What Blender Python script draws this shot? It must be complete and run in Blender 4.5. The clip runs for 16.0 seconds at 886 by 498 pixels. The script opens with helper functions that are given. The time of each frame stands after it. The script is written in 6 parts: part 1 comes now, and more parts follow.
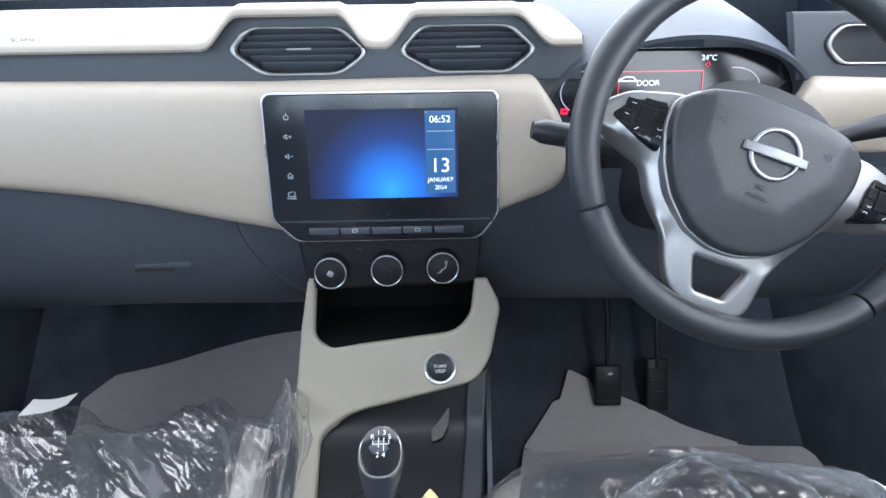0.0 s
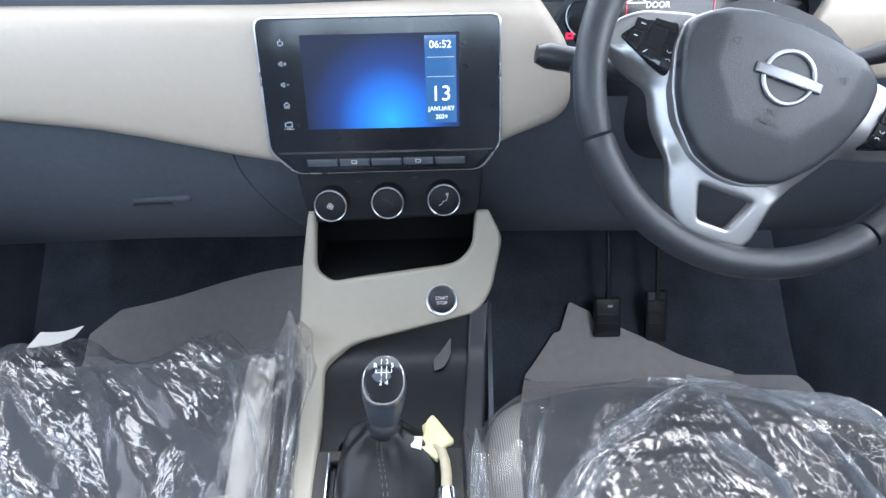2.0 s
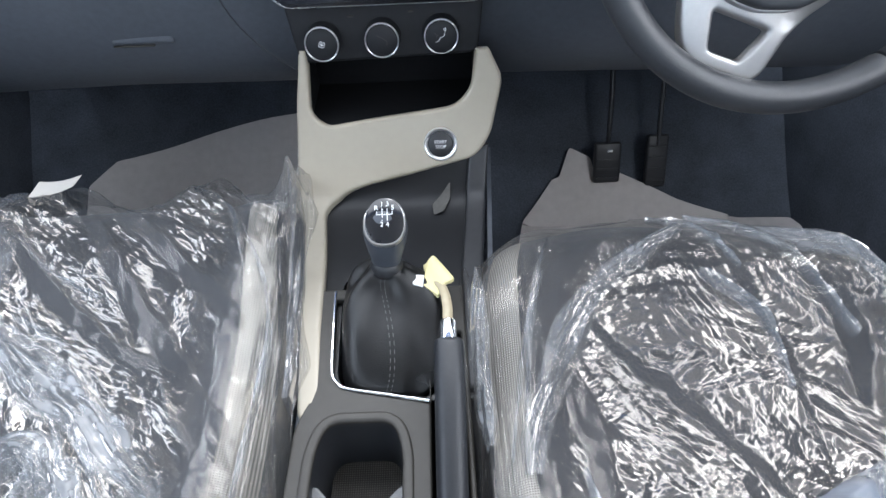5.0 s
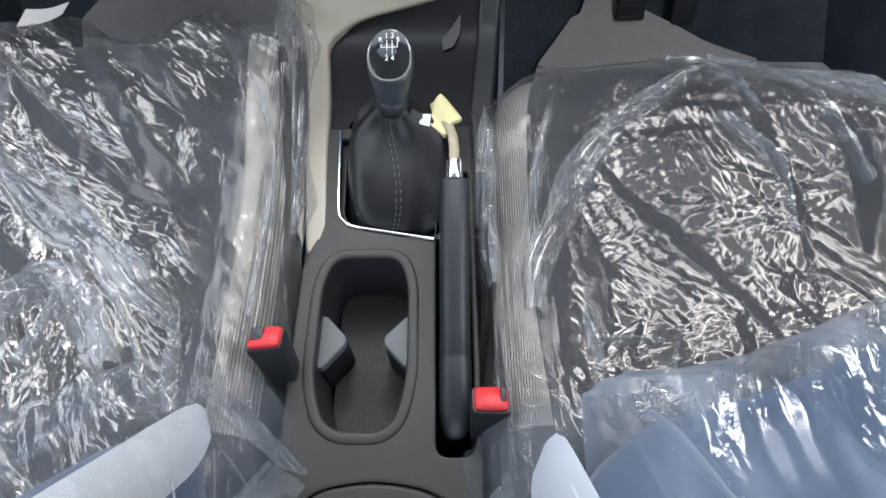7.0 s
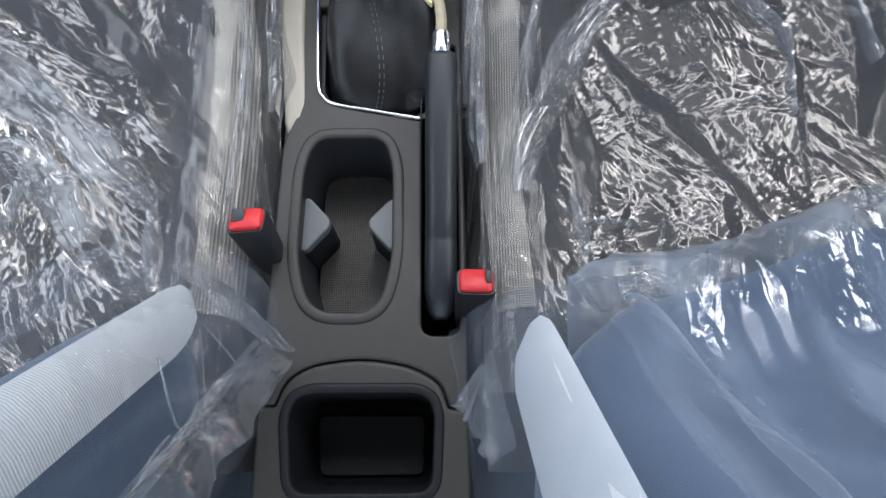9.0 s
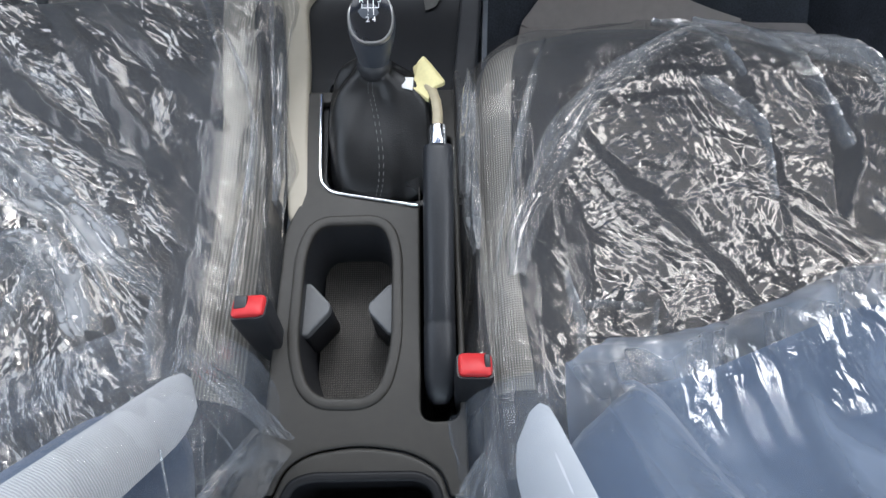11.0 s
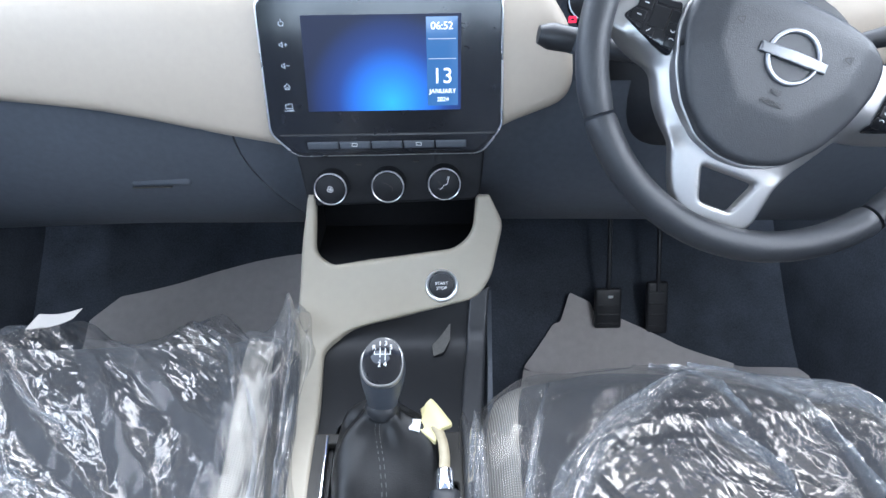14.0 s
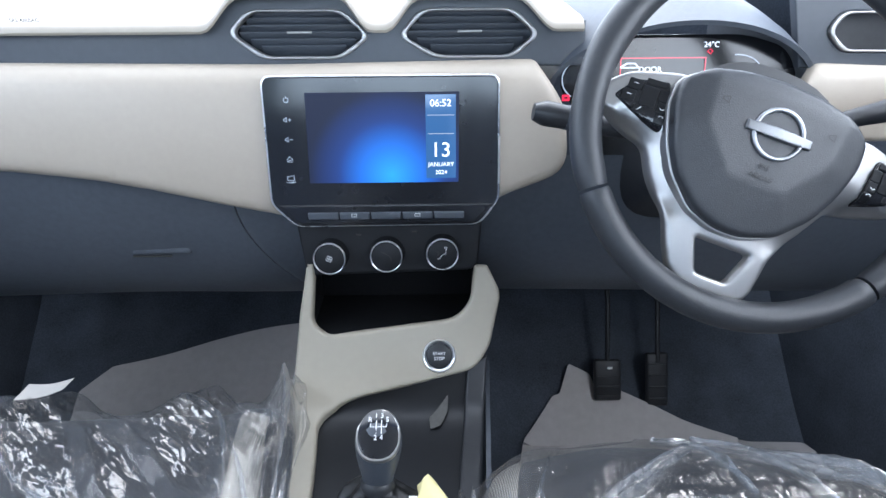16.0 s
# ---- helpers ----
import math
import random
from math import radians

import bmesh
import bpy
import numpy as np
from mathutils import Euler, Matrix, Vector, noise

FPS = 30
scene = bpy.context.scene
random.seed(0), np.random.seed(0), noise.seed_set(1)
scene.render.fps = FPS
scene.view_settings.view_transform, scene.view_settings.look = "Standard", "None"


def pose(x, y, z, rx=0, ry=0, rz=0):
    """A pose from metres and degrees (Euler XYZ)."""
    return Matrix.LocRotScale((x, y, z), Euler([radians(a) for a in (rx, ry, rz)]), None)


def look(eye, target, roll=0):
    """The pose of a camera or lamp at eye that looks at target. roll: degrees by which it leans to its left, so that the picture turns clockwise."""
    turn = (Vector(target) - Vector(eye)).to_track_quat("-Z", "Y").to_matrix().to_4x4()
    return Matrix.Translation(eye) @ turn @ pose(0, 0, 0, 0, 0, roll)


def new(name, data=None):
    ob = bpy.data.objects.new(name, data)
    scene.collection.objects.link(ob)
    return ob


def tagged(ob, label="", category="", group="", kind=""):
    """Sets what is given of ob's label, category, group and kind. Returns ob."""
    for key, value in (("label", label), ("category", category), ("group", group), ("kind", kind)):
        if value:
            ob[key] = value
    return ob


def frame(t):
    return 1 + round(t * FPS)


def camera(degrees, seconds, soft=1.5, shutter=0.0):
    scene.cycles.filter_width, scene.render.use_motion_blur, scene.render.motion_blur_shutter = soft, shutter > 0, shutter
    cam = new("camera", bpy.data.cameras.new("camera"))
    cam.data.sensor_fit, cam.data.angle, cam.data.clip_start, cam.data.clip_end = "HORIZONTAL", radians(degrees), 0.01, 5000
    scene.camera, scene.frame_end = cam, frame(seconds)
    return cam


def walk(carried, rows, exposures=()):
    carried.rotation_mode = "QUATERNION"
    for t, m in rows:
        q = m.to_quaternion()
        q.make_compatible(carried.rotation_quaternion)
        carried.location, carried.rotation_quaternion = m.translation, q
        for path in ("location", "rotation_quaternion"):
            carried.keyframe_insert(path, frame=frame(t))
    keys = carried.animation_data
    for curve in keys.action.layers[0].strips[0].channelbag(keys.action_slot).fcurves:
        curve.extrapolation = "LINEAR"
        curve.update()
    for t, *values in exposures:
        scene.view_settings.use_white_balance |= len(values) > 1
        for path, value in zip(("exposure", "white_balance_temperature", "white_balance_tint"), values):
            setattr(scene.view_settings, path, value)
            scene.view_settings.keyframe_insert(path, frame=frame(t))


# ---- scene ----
cam = camera(72.9, 16.0)

PATH = [
    (0, (0.065, 0.076, 0.962), (0.087, 1.877, 0.093), -0.8),
    (0.5, (0.066, 0.077, 0.961), (0.084, 1.864, 0.065), -1.0),
    (1, (0.066, 0.077, 0.959), (0.082, 1.848, 0.03), -1.0),
    (1.5, (0.066, 0.077, 0.957), (0.08, 1.822, -0.021), -1.2),
    (2, (0.065, 0.079, 0.953), (0.078, 1.779, -0.099), -1.2),
    (2.5, (0.065, 0.078, 0.951), (0.076, 1.753, -0.143), -1.3),
    (3, (0.065, 0.077, 0.949), (0.073, 1.726, -0.183), -1.5),
    (3.2, (0.064, 0.08, 0.949), (0.073, 1.71, -0.209), -1.7),
    (5.3, (0.0639, 0.0729, 0.9420), (0.0622, 1.4206, -0.5358), -2.34),
    (5.5, (0.0672, 0.0725, 0.9420), (0.0409, 1.3854, -0.5664), -2.42),
    (6, (0.0684, 0.0710, 0.9420), (0.0309, 1.2892, -0.6437), -2.69),
    (6.5, (0.0697, 0.0683, 0.9357), (0.0203, 1.2121, -0.7043), -3.25),
    (7, (0.0690, 0.0682, 0.9312), (0.0181, 1.0735, -0.7971), -3.64),
    (7.5, (0.0674, 0.0676, 0.9265), (0.0190, 0.9357, -0.8746), -3.73),
    (8, (0.0666, 0.0726, 0.9207), (0.0281, 0.7799, -0.9497), -3.69),
    (8.2, (0.0681, 0.0713, 0.9183), (0.0409, 0.7402, -0.9663), -2.72),
    (10.3, (0.0696, 0.0747, 0.9278), (0.0667, 0.7233, -0.9641), -1.27),
    (10.5, (0.0698, 0.0717, 0.9297), (0.0674, 0.7924, -0.9359), -1.14),
    (11, (0.0673, 0.0745, 0.9335), (0.0736, 0.9618, -0.8589), -0.95),
    (11.5, (0.0672, 0.0787, 0.9340), (0.0663, 1.0921, -0.7902), -1.44),
    (12, (0.068, 0.079, 0.934), (0.068, 1.248, -0.688), -1.6),
    (12.5, (0.067, 0.076, 0.936), (0.066, 1.424, -0.542), -1.8),
    (13, (0.067, 0.076, 0.937), (0.064, 1.555, -0.409), -2.1),
    (13.5, (0.067, 0.076, 0.936), (0.067, 1.665, -0.278), -1.6),
    (14, (0.066, 0.074, 0.938), (0.075, 1.769, -0.124), -0.8),
    (14.5, (0.065, 0.072, 0.94), (0.083, 1.819, -0.033), -0.6),
    (15, (0.065, 0.072, 0.94), (0.086, 1.832, -0.009), -0.5),
    (15.5, (0.065, 0.071, 0.94), (0.086, 1.854, 0.033), -0.3),
    (16, (0.065, 0.071, 0.94), (0.087, 1.877, 0.081), -0.4),
]
# the clip's camera opens up when it looks into the dark footwells
EXPOSURES = [(0.0, 0.45, 5650), (1.0, 0.60, 5580), (2.0, 0.68, 5500), (3.2, 0.74, 5550), (5.5, 0.60, 5850), (7.0, 0.22, 5870), (8.0, 0.05, 5700), (10.5, 0.06, 5850), (12.0, 0.46, 5850), (13.5, 0.82, 5600), (14.5, 0.74, 5420), (16.0, 0.52, 5500)]
walk(cam, [(t, look(eye, target, roll)) for t, eye, target, roll in PATH], [(t, stops, kelvin, 8) for t, stops, kelvin in EXPOSURES])
SUN_POWER, WIND_POWER, SIDE_POWER, REAR_POWER = 0.8, 13.0, 8.4, 8.5
SCREEN_GLOW = 1.0

# ---- light ----
world = bpy.data.worlds.new("sky")
scene.world = world
world.use_nodes = True
wn = world.node_tree.nodes
sky = wn.new("ShaderNodeTexSky")
sky.sky_type = "NISHITA"
sky.sun_disc = False
sky.sun_elevation = radians(52)
sky.sun_rotation = radians(20)
wn["Background"].inputs["Strength"].default_value = 0.12
world.node_tree.links.new(sky.outputs[0], wn["Background"].inputs["Color"])


def lamp(name, kind, m, power, color, size=None, size_y=None):
    data = bpy.data.lights.new(name, kind)
    data.energy, data.color = power, color
    if kind == "AREA":
        data.shape, data.size, data.size_y = "RECTANGLE", size, size_y
    ob = new(name, data)
    ob.matrix_world = m
    return ob


sun = lamp("sun", "SUN", look((0.3, 3.0, 4.2), (0.0, 0.4, 0.4)), SUN_POWER, (1.0, 0.95, 0.88))
sun.data.angle = radians(12)
# daylight in the openings of the windscreen and the door windows
lamp("windscreen_daylight", "AREA", look((0.0, 0.98, 1.14), (0.0, 0.35, 0.45)), WIND_POWER, (1.0, 0.965, 0.92), 1.35, 0.85)
lamp("window_daylight_left", "AREA", look((-0.82, 0.2, 1.11), (0.0, 0.30, 0.55)), SIDE_POWER * 0.8, (0.93, 0.96, 1.0), 1.5, 0.34)
lamp("window_daylight_right", "AREA", look((0.82, 0.2, 1.11), (0.0, 0.30, 0.55)), SIDE_POWER * 1.3, (1.0, 0.965, 0.93), 1.5, 0.34)
lamp("window_daylight_rear", "AREA", look((0.0, -1.25, 1.08), (0.0, 0.4, 0.5)), REAR_POWER, (0.88, 0.95, 1.0), 1.2, 0.40)


# ---- materials ----
def mat(name, color, rough=0.5, metal=0.0, vary=0.12, grain=40.0, bump=0.0, bump_scale=400.0, coat=0.0, rough_vary=0.1,
        stretch=(1, 1, 1), sheen=0.0, weave=None, spec=0.5, ribs=None):
    """A surface with two scales of variation in colour and gloss and a fine relief. weave: threads per metre."""
    m = bpy.data.materials.new(name)
    m.use_nodes = True
    nt = m.node_tree
    b = nt.nodes["Principled BSDF"]
    link = nt.links.new
    co = nt.nodes.new("ShaderNodeTexCoord")
    mp = nt.nodes.new("ShaderNodeMapping")
    mp.inputs["Scale"].default_value = stretch
    link(co.outputs["Object"], mp.inputs["Vector"])

    def tex(scale, detail=4.0):
        n = nt.nodes.new("ShaderNodeTexNoise")
        n.inputs["Scale"].default_value, n.inputs["Detail"].default_value = scale, detail
        link(mp.outputs[0], n.inputs["Vector"])
        return n

    big, small = tex(grain * 0.15, 3.0), tex(grain * 4.0, 2.0)
    add = nt.nodes.new("ShaderNodeMath")
    add.operation = "ADD"
    link(big.outputs["Fac"], add.inputs[0])
    link(small.outputs["Fac"], add.inputs[1])
    ramp = nt.nodes.new("ShaderNodeMapRange")
    ramp.inputs["From Min"].default_value, ramp.inputs["From Max"].default_value = 0.6, 1.4
    link(add.outputs[0], ramp.inputs["Value"])
    mix = nt.nodes.new("ShaderNodeMix")
    mix.data_type = "RGBA"
    mix.inputs[6].default_value = (*[c * (1 - vary) for c in color], 1)
    mix.inputs[7].default_value = (*[min(1, c * (1 + vary)) for c in color], 1)
    link(ramp.outputs[0], mix.inputs[0])
    link(mix.outputs[2], b.inputs["Base Color"])
    rr = nt.nodes.new("ShaderNodeMapRange")
    rr.inputs["To Min"].default_value, rr.inputs["To Max"].default_value = max(0.02, rough - rough_vary), min(1, rough + rough_vary)
    link(big.outputs["Fac"], rr.inputs["Value"])
    link(rr.outputs[0], b.inputs["Roughness"])
    b.inputs["Metallic"].default_value = metal
    b.inputs["Coat Weight"].default_value = coat
    b.inputs["Coat Roughness"].default_value = 0.05
    b.inputs["Sheen Weight"].default_value = sheen
    b.inputs["Specular IOR Level"].default_value = spec
    height = None
    if weave:
        wx, wy = nt.nodes.new("ShaderNodeTexWave"), nt.nodes.new("ShaderNodeTexWave")
        for w, d in ((wx, "X"), (wy, "Y")):
            w.bands_direction = d
            w.inputs["Scale"].default_value = weave / 20.0
            w.inputs["Distortion"].default_value = 0.4
            link(mp.outputs[0], w.inputs["Vector"])
        mul = nt.nodes.new("ShaderNodeMath")
        mul.operation = "MULTIPLY"
        link(wx.outputs["Fac"], mul.inputs[0])
        link(wy.outputs["Fac"], mul.inputs[1])
        height = mul.outputs[0]
        dark = nt.nodes.new("ShaderNodeMix")
        dark.data_type, dark.blend_type = "RGBA", "MULTIPLY"
        dark.inputs[0].default_value = 0.75
        link(mix.outputs[2], dark.inputs[6])
        link(mul.outputs[0], dark.inputs[7])
        bright = nt.nodes.new("ShaderNodeMix")
        bright.data_type, bright.blend_type = "RGBA", "MIX"
        link(mul.outputs[0], bright.inputs[0])
        link(dark.outputs[2], bright.inputs[6])
        link(mix.outputs[2], bright.inputs[7])
        link(bright.outputs[2], b.inputs["Base Color"])
    elif ribs:
        # fine ribs: a direction and the ribs per metre
        along = nt.nodes.new("ShaderNodeVectorMath")
        along.operation = "DOT_PRODUCT"
        along.inputs[1].default_value = [c * ribs[1] * 2 * math.pi for c in ribs[0]]
        link(co.outputs["Object"], along.inputs[0])
        wave = nt.nodes.new("ShaderNodeMath")
        wave.operation = "SINE"
        link(along.outputs["Value"], wave.inputs[0])
        height = wave.outputs[0]
        low = nt.nodes.new("ShaderNodeMapRange")
        low.inputs["From Min"].default_value, low.inputs["To Min"].default_value = -1.0, 0.70
        link(height, low.inputs["Value"])
        rib = nt.nodes.new("ShaderNodeVectorMath")
        rib.operation = "SCALE"
        link(mix.outputs[2], rib.inputs[0])
        link(low.outputs[0], rib.inputs["Scale"])
        link(rib.outputs[0], b.inputs["Base Color"])
    elif bump:
        height = tex(bump_scale, 2.0).outputs["Fac"]
    if height and bump:
        bp = nt.nodes.new("ShaderNodeBump")
        bp.inputs["Strength"].default_value, bp.inputs["Distance"].default_value = bump, 0.0006
        link(height, bp.inputs["Height"])
        link(bp.outputs[0], b.inputs["Normal"])
    return m


def film_mat(name, milk=0.05, gloss=0.16, fine=1.0, scale=1.0, rough=0.14, tint=(0.85, 0.88, 0.92), rim=1.0, crisp=None, streak=(1, 1, 1), folded_mesh=None):
    """Clear crumpled wrapping film: see-through, glossy, a little milky, with sharp small creases."""
    m = bpy.data.materials.new(name)
    m.use_nodes = True
    nt = m.node_tree
    link = nt.links.new
    nt.nodes.remove(nt.nodes["Principled BSDF"])
    out = nt.nodes["Material Output"]
    co = nt.nodes.new("ShaderNodeTexCoord")
    warp = nt.nodes.new("ShaderNodeTexNoise")
    warp.inputs["Scale"].default_value = 9.0
    link(co.outputs["Object"], warp.inputs["Vector"])
    push = nt.nodes.new("ShaderNodeVectorMath")
    push.operation = "MULTIPLY_ADD"
    push.inputs[1].default_value = (0.05, 0.05, 0.05)
    link(warp.outputs["Color"], push.inputs[0])
    link(co.outputs["Object"], push.inputs[2])

    # broad patches, each with its creases running its own way
    patches = nt.nodes.new("ShaderNodeTexVoronoi")
    patches.inputs["Scale"].default_value = 11.0
    link(push.outputs[0], patches.inputs["Vector"])
    way = nt.nodes.new("ShaderNodeSeparateColor")
    link(patches.outputs["Color"], way.inputs[0])

    def facets(scale, stretch, turn, spin, amount, before):
        """Tilt the surface by a random amount in each crease-bounded patch."""
        angle = nt.nodes.new("ShaderNodeMath")
        angle.operation = "MULTIPLY_ADD"
        angle.inputs[1].default_value, angle.inputs[2].default_value = spin, turn
        link(way.outputs[0], angle.inputs[0])
        rot = nt.nodes.new("ShaderNodeVectorRotate")
        rot.rotation_type = "Z_AXIS"
        link(co.outputs["Object"], rot.inputs["Vector"])
        link(angle.outputs[0], rot.inputs["Angle"])
        mp = nt.nodes.new("ShaderNodeMapping")
        mp.inputs["Scale"].default_value = stretch
        link(rot.outputs[0], mp.inputs["Vector"])
        v = nt.nodes.new("ShaderNodeTexVoronoi")
        v.feature = "F1"
        v.inputs["Scale"].default_value = scale
        link(mp.outputs[0], v.inputs["Vector"])
        mid = nt.nodes.new("ShaderNodeVectorMath")
        mid.operation = "SUBTRACT"
        mid.inputs[1].default_value = (0.5, 0.5, 0.5)
        link(v.outputs["Color"], mid.inputs[0])
        sc = nt.nodes.new("ShaderNodeVectorMath")
        sc.operation = "MULTIPLY_ADD"
        amt = nt.nodes.new("ShaderNodeVectorMath")
        amt.operation = "SCALE"
        amt.inputs[0].default_value = (amount, amount, amount)
        link(attr.outputs["Fac"], amt.inputs["Scale"])
        link(amt.outputs[0], sc.inputs[1])
        link(mid.outputs[0], sc.inputs[0])
        link(before, sc.inputs[2])
        return sc.outputs[0]

    attr = nt.nodes.new("ShaderNodeAttribute")
    attr.attribute_name = "crinkle"
    grain = nt.nodes.new("ShaderNodeTexNoise")
    grain.inputs["Scale"].default_value, grain.inputs["Detail"].default_value = 70.0, 4.0
    link(push.outputs[0], grain.inputs["Vector"])
    fold = nt.nodes.new("ShaderNodeBump")
    fold.inputs["Distance"].default_value = 0.0012 * fine
    link(attr.outputs["Fac"], fold.inputs["Strength"])
    link(grain.outputs["Fac"], fold.inputs["Height"])
    def creases(scale, stretch, turn, depth, before):
        """Thin sharp furrows along the borders of long cells."""
        mp = nt.nodes.new("ShaderNodeMapping")
        mp.inputs["Scale"].default_value = stretch
        mp.inputs["Rotation"].default_value = (0, 0, turn)
        link(push.outputs[0], mp.inputs["Vector"])
        v = nt.nodes.new("ShaderNodeTexVoronoi")
        v.feature = "DISTANCE_TO_EDGE"
        v.inputs["Scale"].default_value = scale
        link(mp.outputs[0], v.inputs["Vector"])
        cap = nt.nodes.new("ShaderNodeMath")
        cap.operation = "MINIMUM"
        cap.inputs[1].default_value = 0.10
        link(v.outputs["Distance"], cap.inputs[0])
        cut = nt.nodes.new("ShaderNodeBump")
        cut.inputs["Distance"].default_value = depth * fine
        link(attr.outputs["Fac"], cut.inputs["Strength"])
        link(cap.outputs[0], cut.inputs["Height"])
        link(before, cut.inputs["Normal"])
        return cut.outputs[0]

    def broken(tilt):
        tilt = creases(16 * scale, (1, 2.6, 1), 0.7, 0.010, tilt)
        tilt = creases(38 * scale, (2.8, 1, 1), -0.4, 0.005, tilt)
        tilt = facets(13 * scale, (1, 2.2, 1), 0.6, 1.0, 0.34 * fine, tilt)
        tilt = facets(30 * scale, (4.0, 1, 1), -0.9, 2.2, 0.24 * fine, tilt)
        tilt = facets(60 * scale, (1, 4.5, 1), 0.2, 2.6, 0.20 * fine, tilt)
        return facets(120 * scale, (3.5, 1, 1), -0.6, 1.6, 0.11 * fine, tilt)

    if folded_mesh:
        # the mesh has the folds: only the finest crinkles are left
        fold.inputs["Distance"].default_value = 0.00005
        tilt = fold.outputs[0]
        for size, stretch, turn, spin, amount in folded_mesh:
            tilt = facets(size, stretch, turn, spin, amount, tilt)
    else:
        tilt = broken(fold.outputs[0])
    bp = nt.nodes.new("ShaderNodeVectorMath")
    bp.operation = "NORMALIZE"
    link(tilt, bp.inputs[0])
    clear = nt.nodes.new("ShaderNodeBsdfTransparent")
    clear.inputs["Color"].default_value = (0.93, 0.94, 0.95, 1)
    shine = nt.nodes.new("ShaderNodeBsdfGlossy")
    shine.inputs["Roughness"].default_value = rough
    # folded sheets: warm light in the reflections is tinted into the gloss
    shine.inputs["Color"].default_value = (1.0, 0.94, 0.87, 1) if folded_mesh else (1.0, 0.97, 0.94, 1)
    # taut parts have a soft faint gloss, crinkled parts a strong sharp one
    strong = nt.nodes.new("ShaderNodeMapRange")
    strong.inputs["To Min"].default_value, strong.inputs["To Max"].default_value = (gloss, gloss + 0.15) if crisp else (gloss * 0.1, gloss)
    link(attr.outputs["Fac"], strong.inputs["Value"])
    if crisp:
        sharp = nt.nodes.new("ShaderNodeMapRange")
        sharp.inputs["To Min"].default_value, sharp.inputs["To Max"].default_value = rough, crisp
        link(attr.outputs["Fac"], sharp.inputs["Value"])
        link(sharp.outputs[0], shine.inputs["Roughness"])
    link(bp.outputs[0], shine.inputs["Normal"])
    cloud = nt.nodes.new("ShaderNodeBsdfTranslucent")
    cloud.inputs["Color"].default_value = (*tint, 1)
    haze = nt.nodes.new("ShaderNodeBsdfDiffuse")
    haze.inputs["Color"].default_value = (*tint, 1)
    link(bp.outputs[0], haze.inputs["Normal"])
    milkmix = nt.nodes.new("ShaderNodeMixShader")
    link(haze.outputs[0], milkmix.inputs[1])
    link(cloud.outputs[0], milkmix.inputs[2])
    body = nt.nodes.new("ShaderNodeMixShader")
    patch = nt.nodes.new("ShaderNodeTexNoise")
    patch.inputs["Scale"].default_value = 14.0
    patch.inputs["Detail"].default_value = 3.0
    way_map = nt.nodes.new("ShaderNodeMapping")
    way_map.inputs["Scale"].default_value = streak
    way_map.inputs["Rotation"].default_value = (0, 0, 0.7)
    link(co.outputs["Object"], way_map.inputs["Vector"])
    link(way_map.outputs[0], patch.inputs["Vector"])
    pr = nt.nodes.new("ShaderNodeMapRange")
    pr.inputs["From Min"].default_value, pr.inputs["From Max"].default_value = (0.42, 0.64) if crisp else (0.35, 0.75)
    pr.inputs["To Min"].default_value, pr.inputs["To Max"].default_value = (0.04 + milk * 0.4, 0.10 + milk * 2.0) if crisp else (0.06 + milk * 0.2, 0.06 + milk * 1.8) if folded_mesh else (0.10 + milk * 0.2, 0.10 + milk * 1.8)
    link(patch.outputs["Fac"], pr.inputs["Value"])
    link(pr.outputs[0], body.inputs[0])
    link(clear.outputs[0], body.inputs[1])
    link(milkmix.outputs[0], body.inputs[2])
    lw = nt.nodes.new("ShaderNodeLayerWeight")
    lw.inputs["Blend"].default_value = 0.24
    link(bp.outputs[0], lw.inputs["Normal"])
    fr = nt.nodes.new("ShaderNodeMath")
    fr.operation = "MULTIPLY_ADD"
    fr.use_clamp = True
    fr.inputs[1].default_value, fr.inputs[2].default_value = rim, gloss
    link(strong.outputs[0], fr.inputs[2])
    link(lw.outputs["Fresnel"], fr.inputs[0])
    final = nt.nodes.new("ShaderNodeMixShader")
    link(fr.outputs[0], final.inputs[0])
    link(body.outputs[0], final.inputs[1])
    gleam = shine
    if folded_mesh:
        # a broad soft gloss under the sharp one, sunlit warmth put into its colour
        soft = nt.nodes.new("ShaderNodeBsdfGlossy")
        soft.inputs["Roughness"].default_value = 0.28
        soft.inputs["Color"].default_value = (1.0, 0.91, 0.81, 1)
        link(bp.outputs[0], soft.inputs["Normal"])
        gleam = nt.nodes.new("ShaderNodeMixShader")
        gleam.inputs[0].default_value = 0.66
        link(soft.outputs[0], gleam.inputs[1])
        link(shine.outputs[0], gleam.inputs[2])
    link(gleam.outputs[0], final.inputs[2])
    link(final.outputs[0], out.inputs["Surface"])
    return m


def glow(name, color, strength):
    m = bpy.data.materials.new(name)
    m.use_nodes = True
    b = m.node_tree.nodes["Principled BSDF"]
    b.inputs["Base Color"].default_value = (0.01, 0.01, 0.012, 1)
    b.inputs["Roughness"].default_value = 0.08
    b.inputs["Emission Color"].default_value = (*color, 1)
    b.inputs["Emission Strength"].default_value = strength
    return m


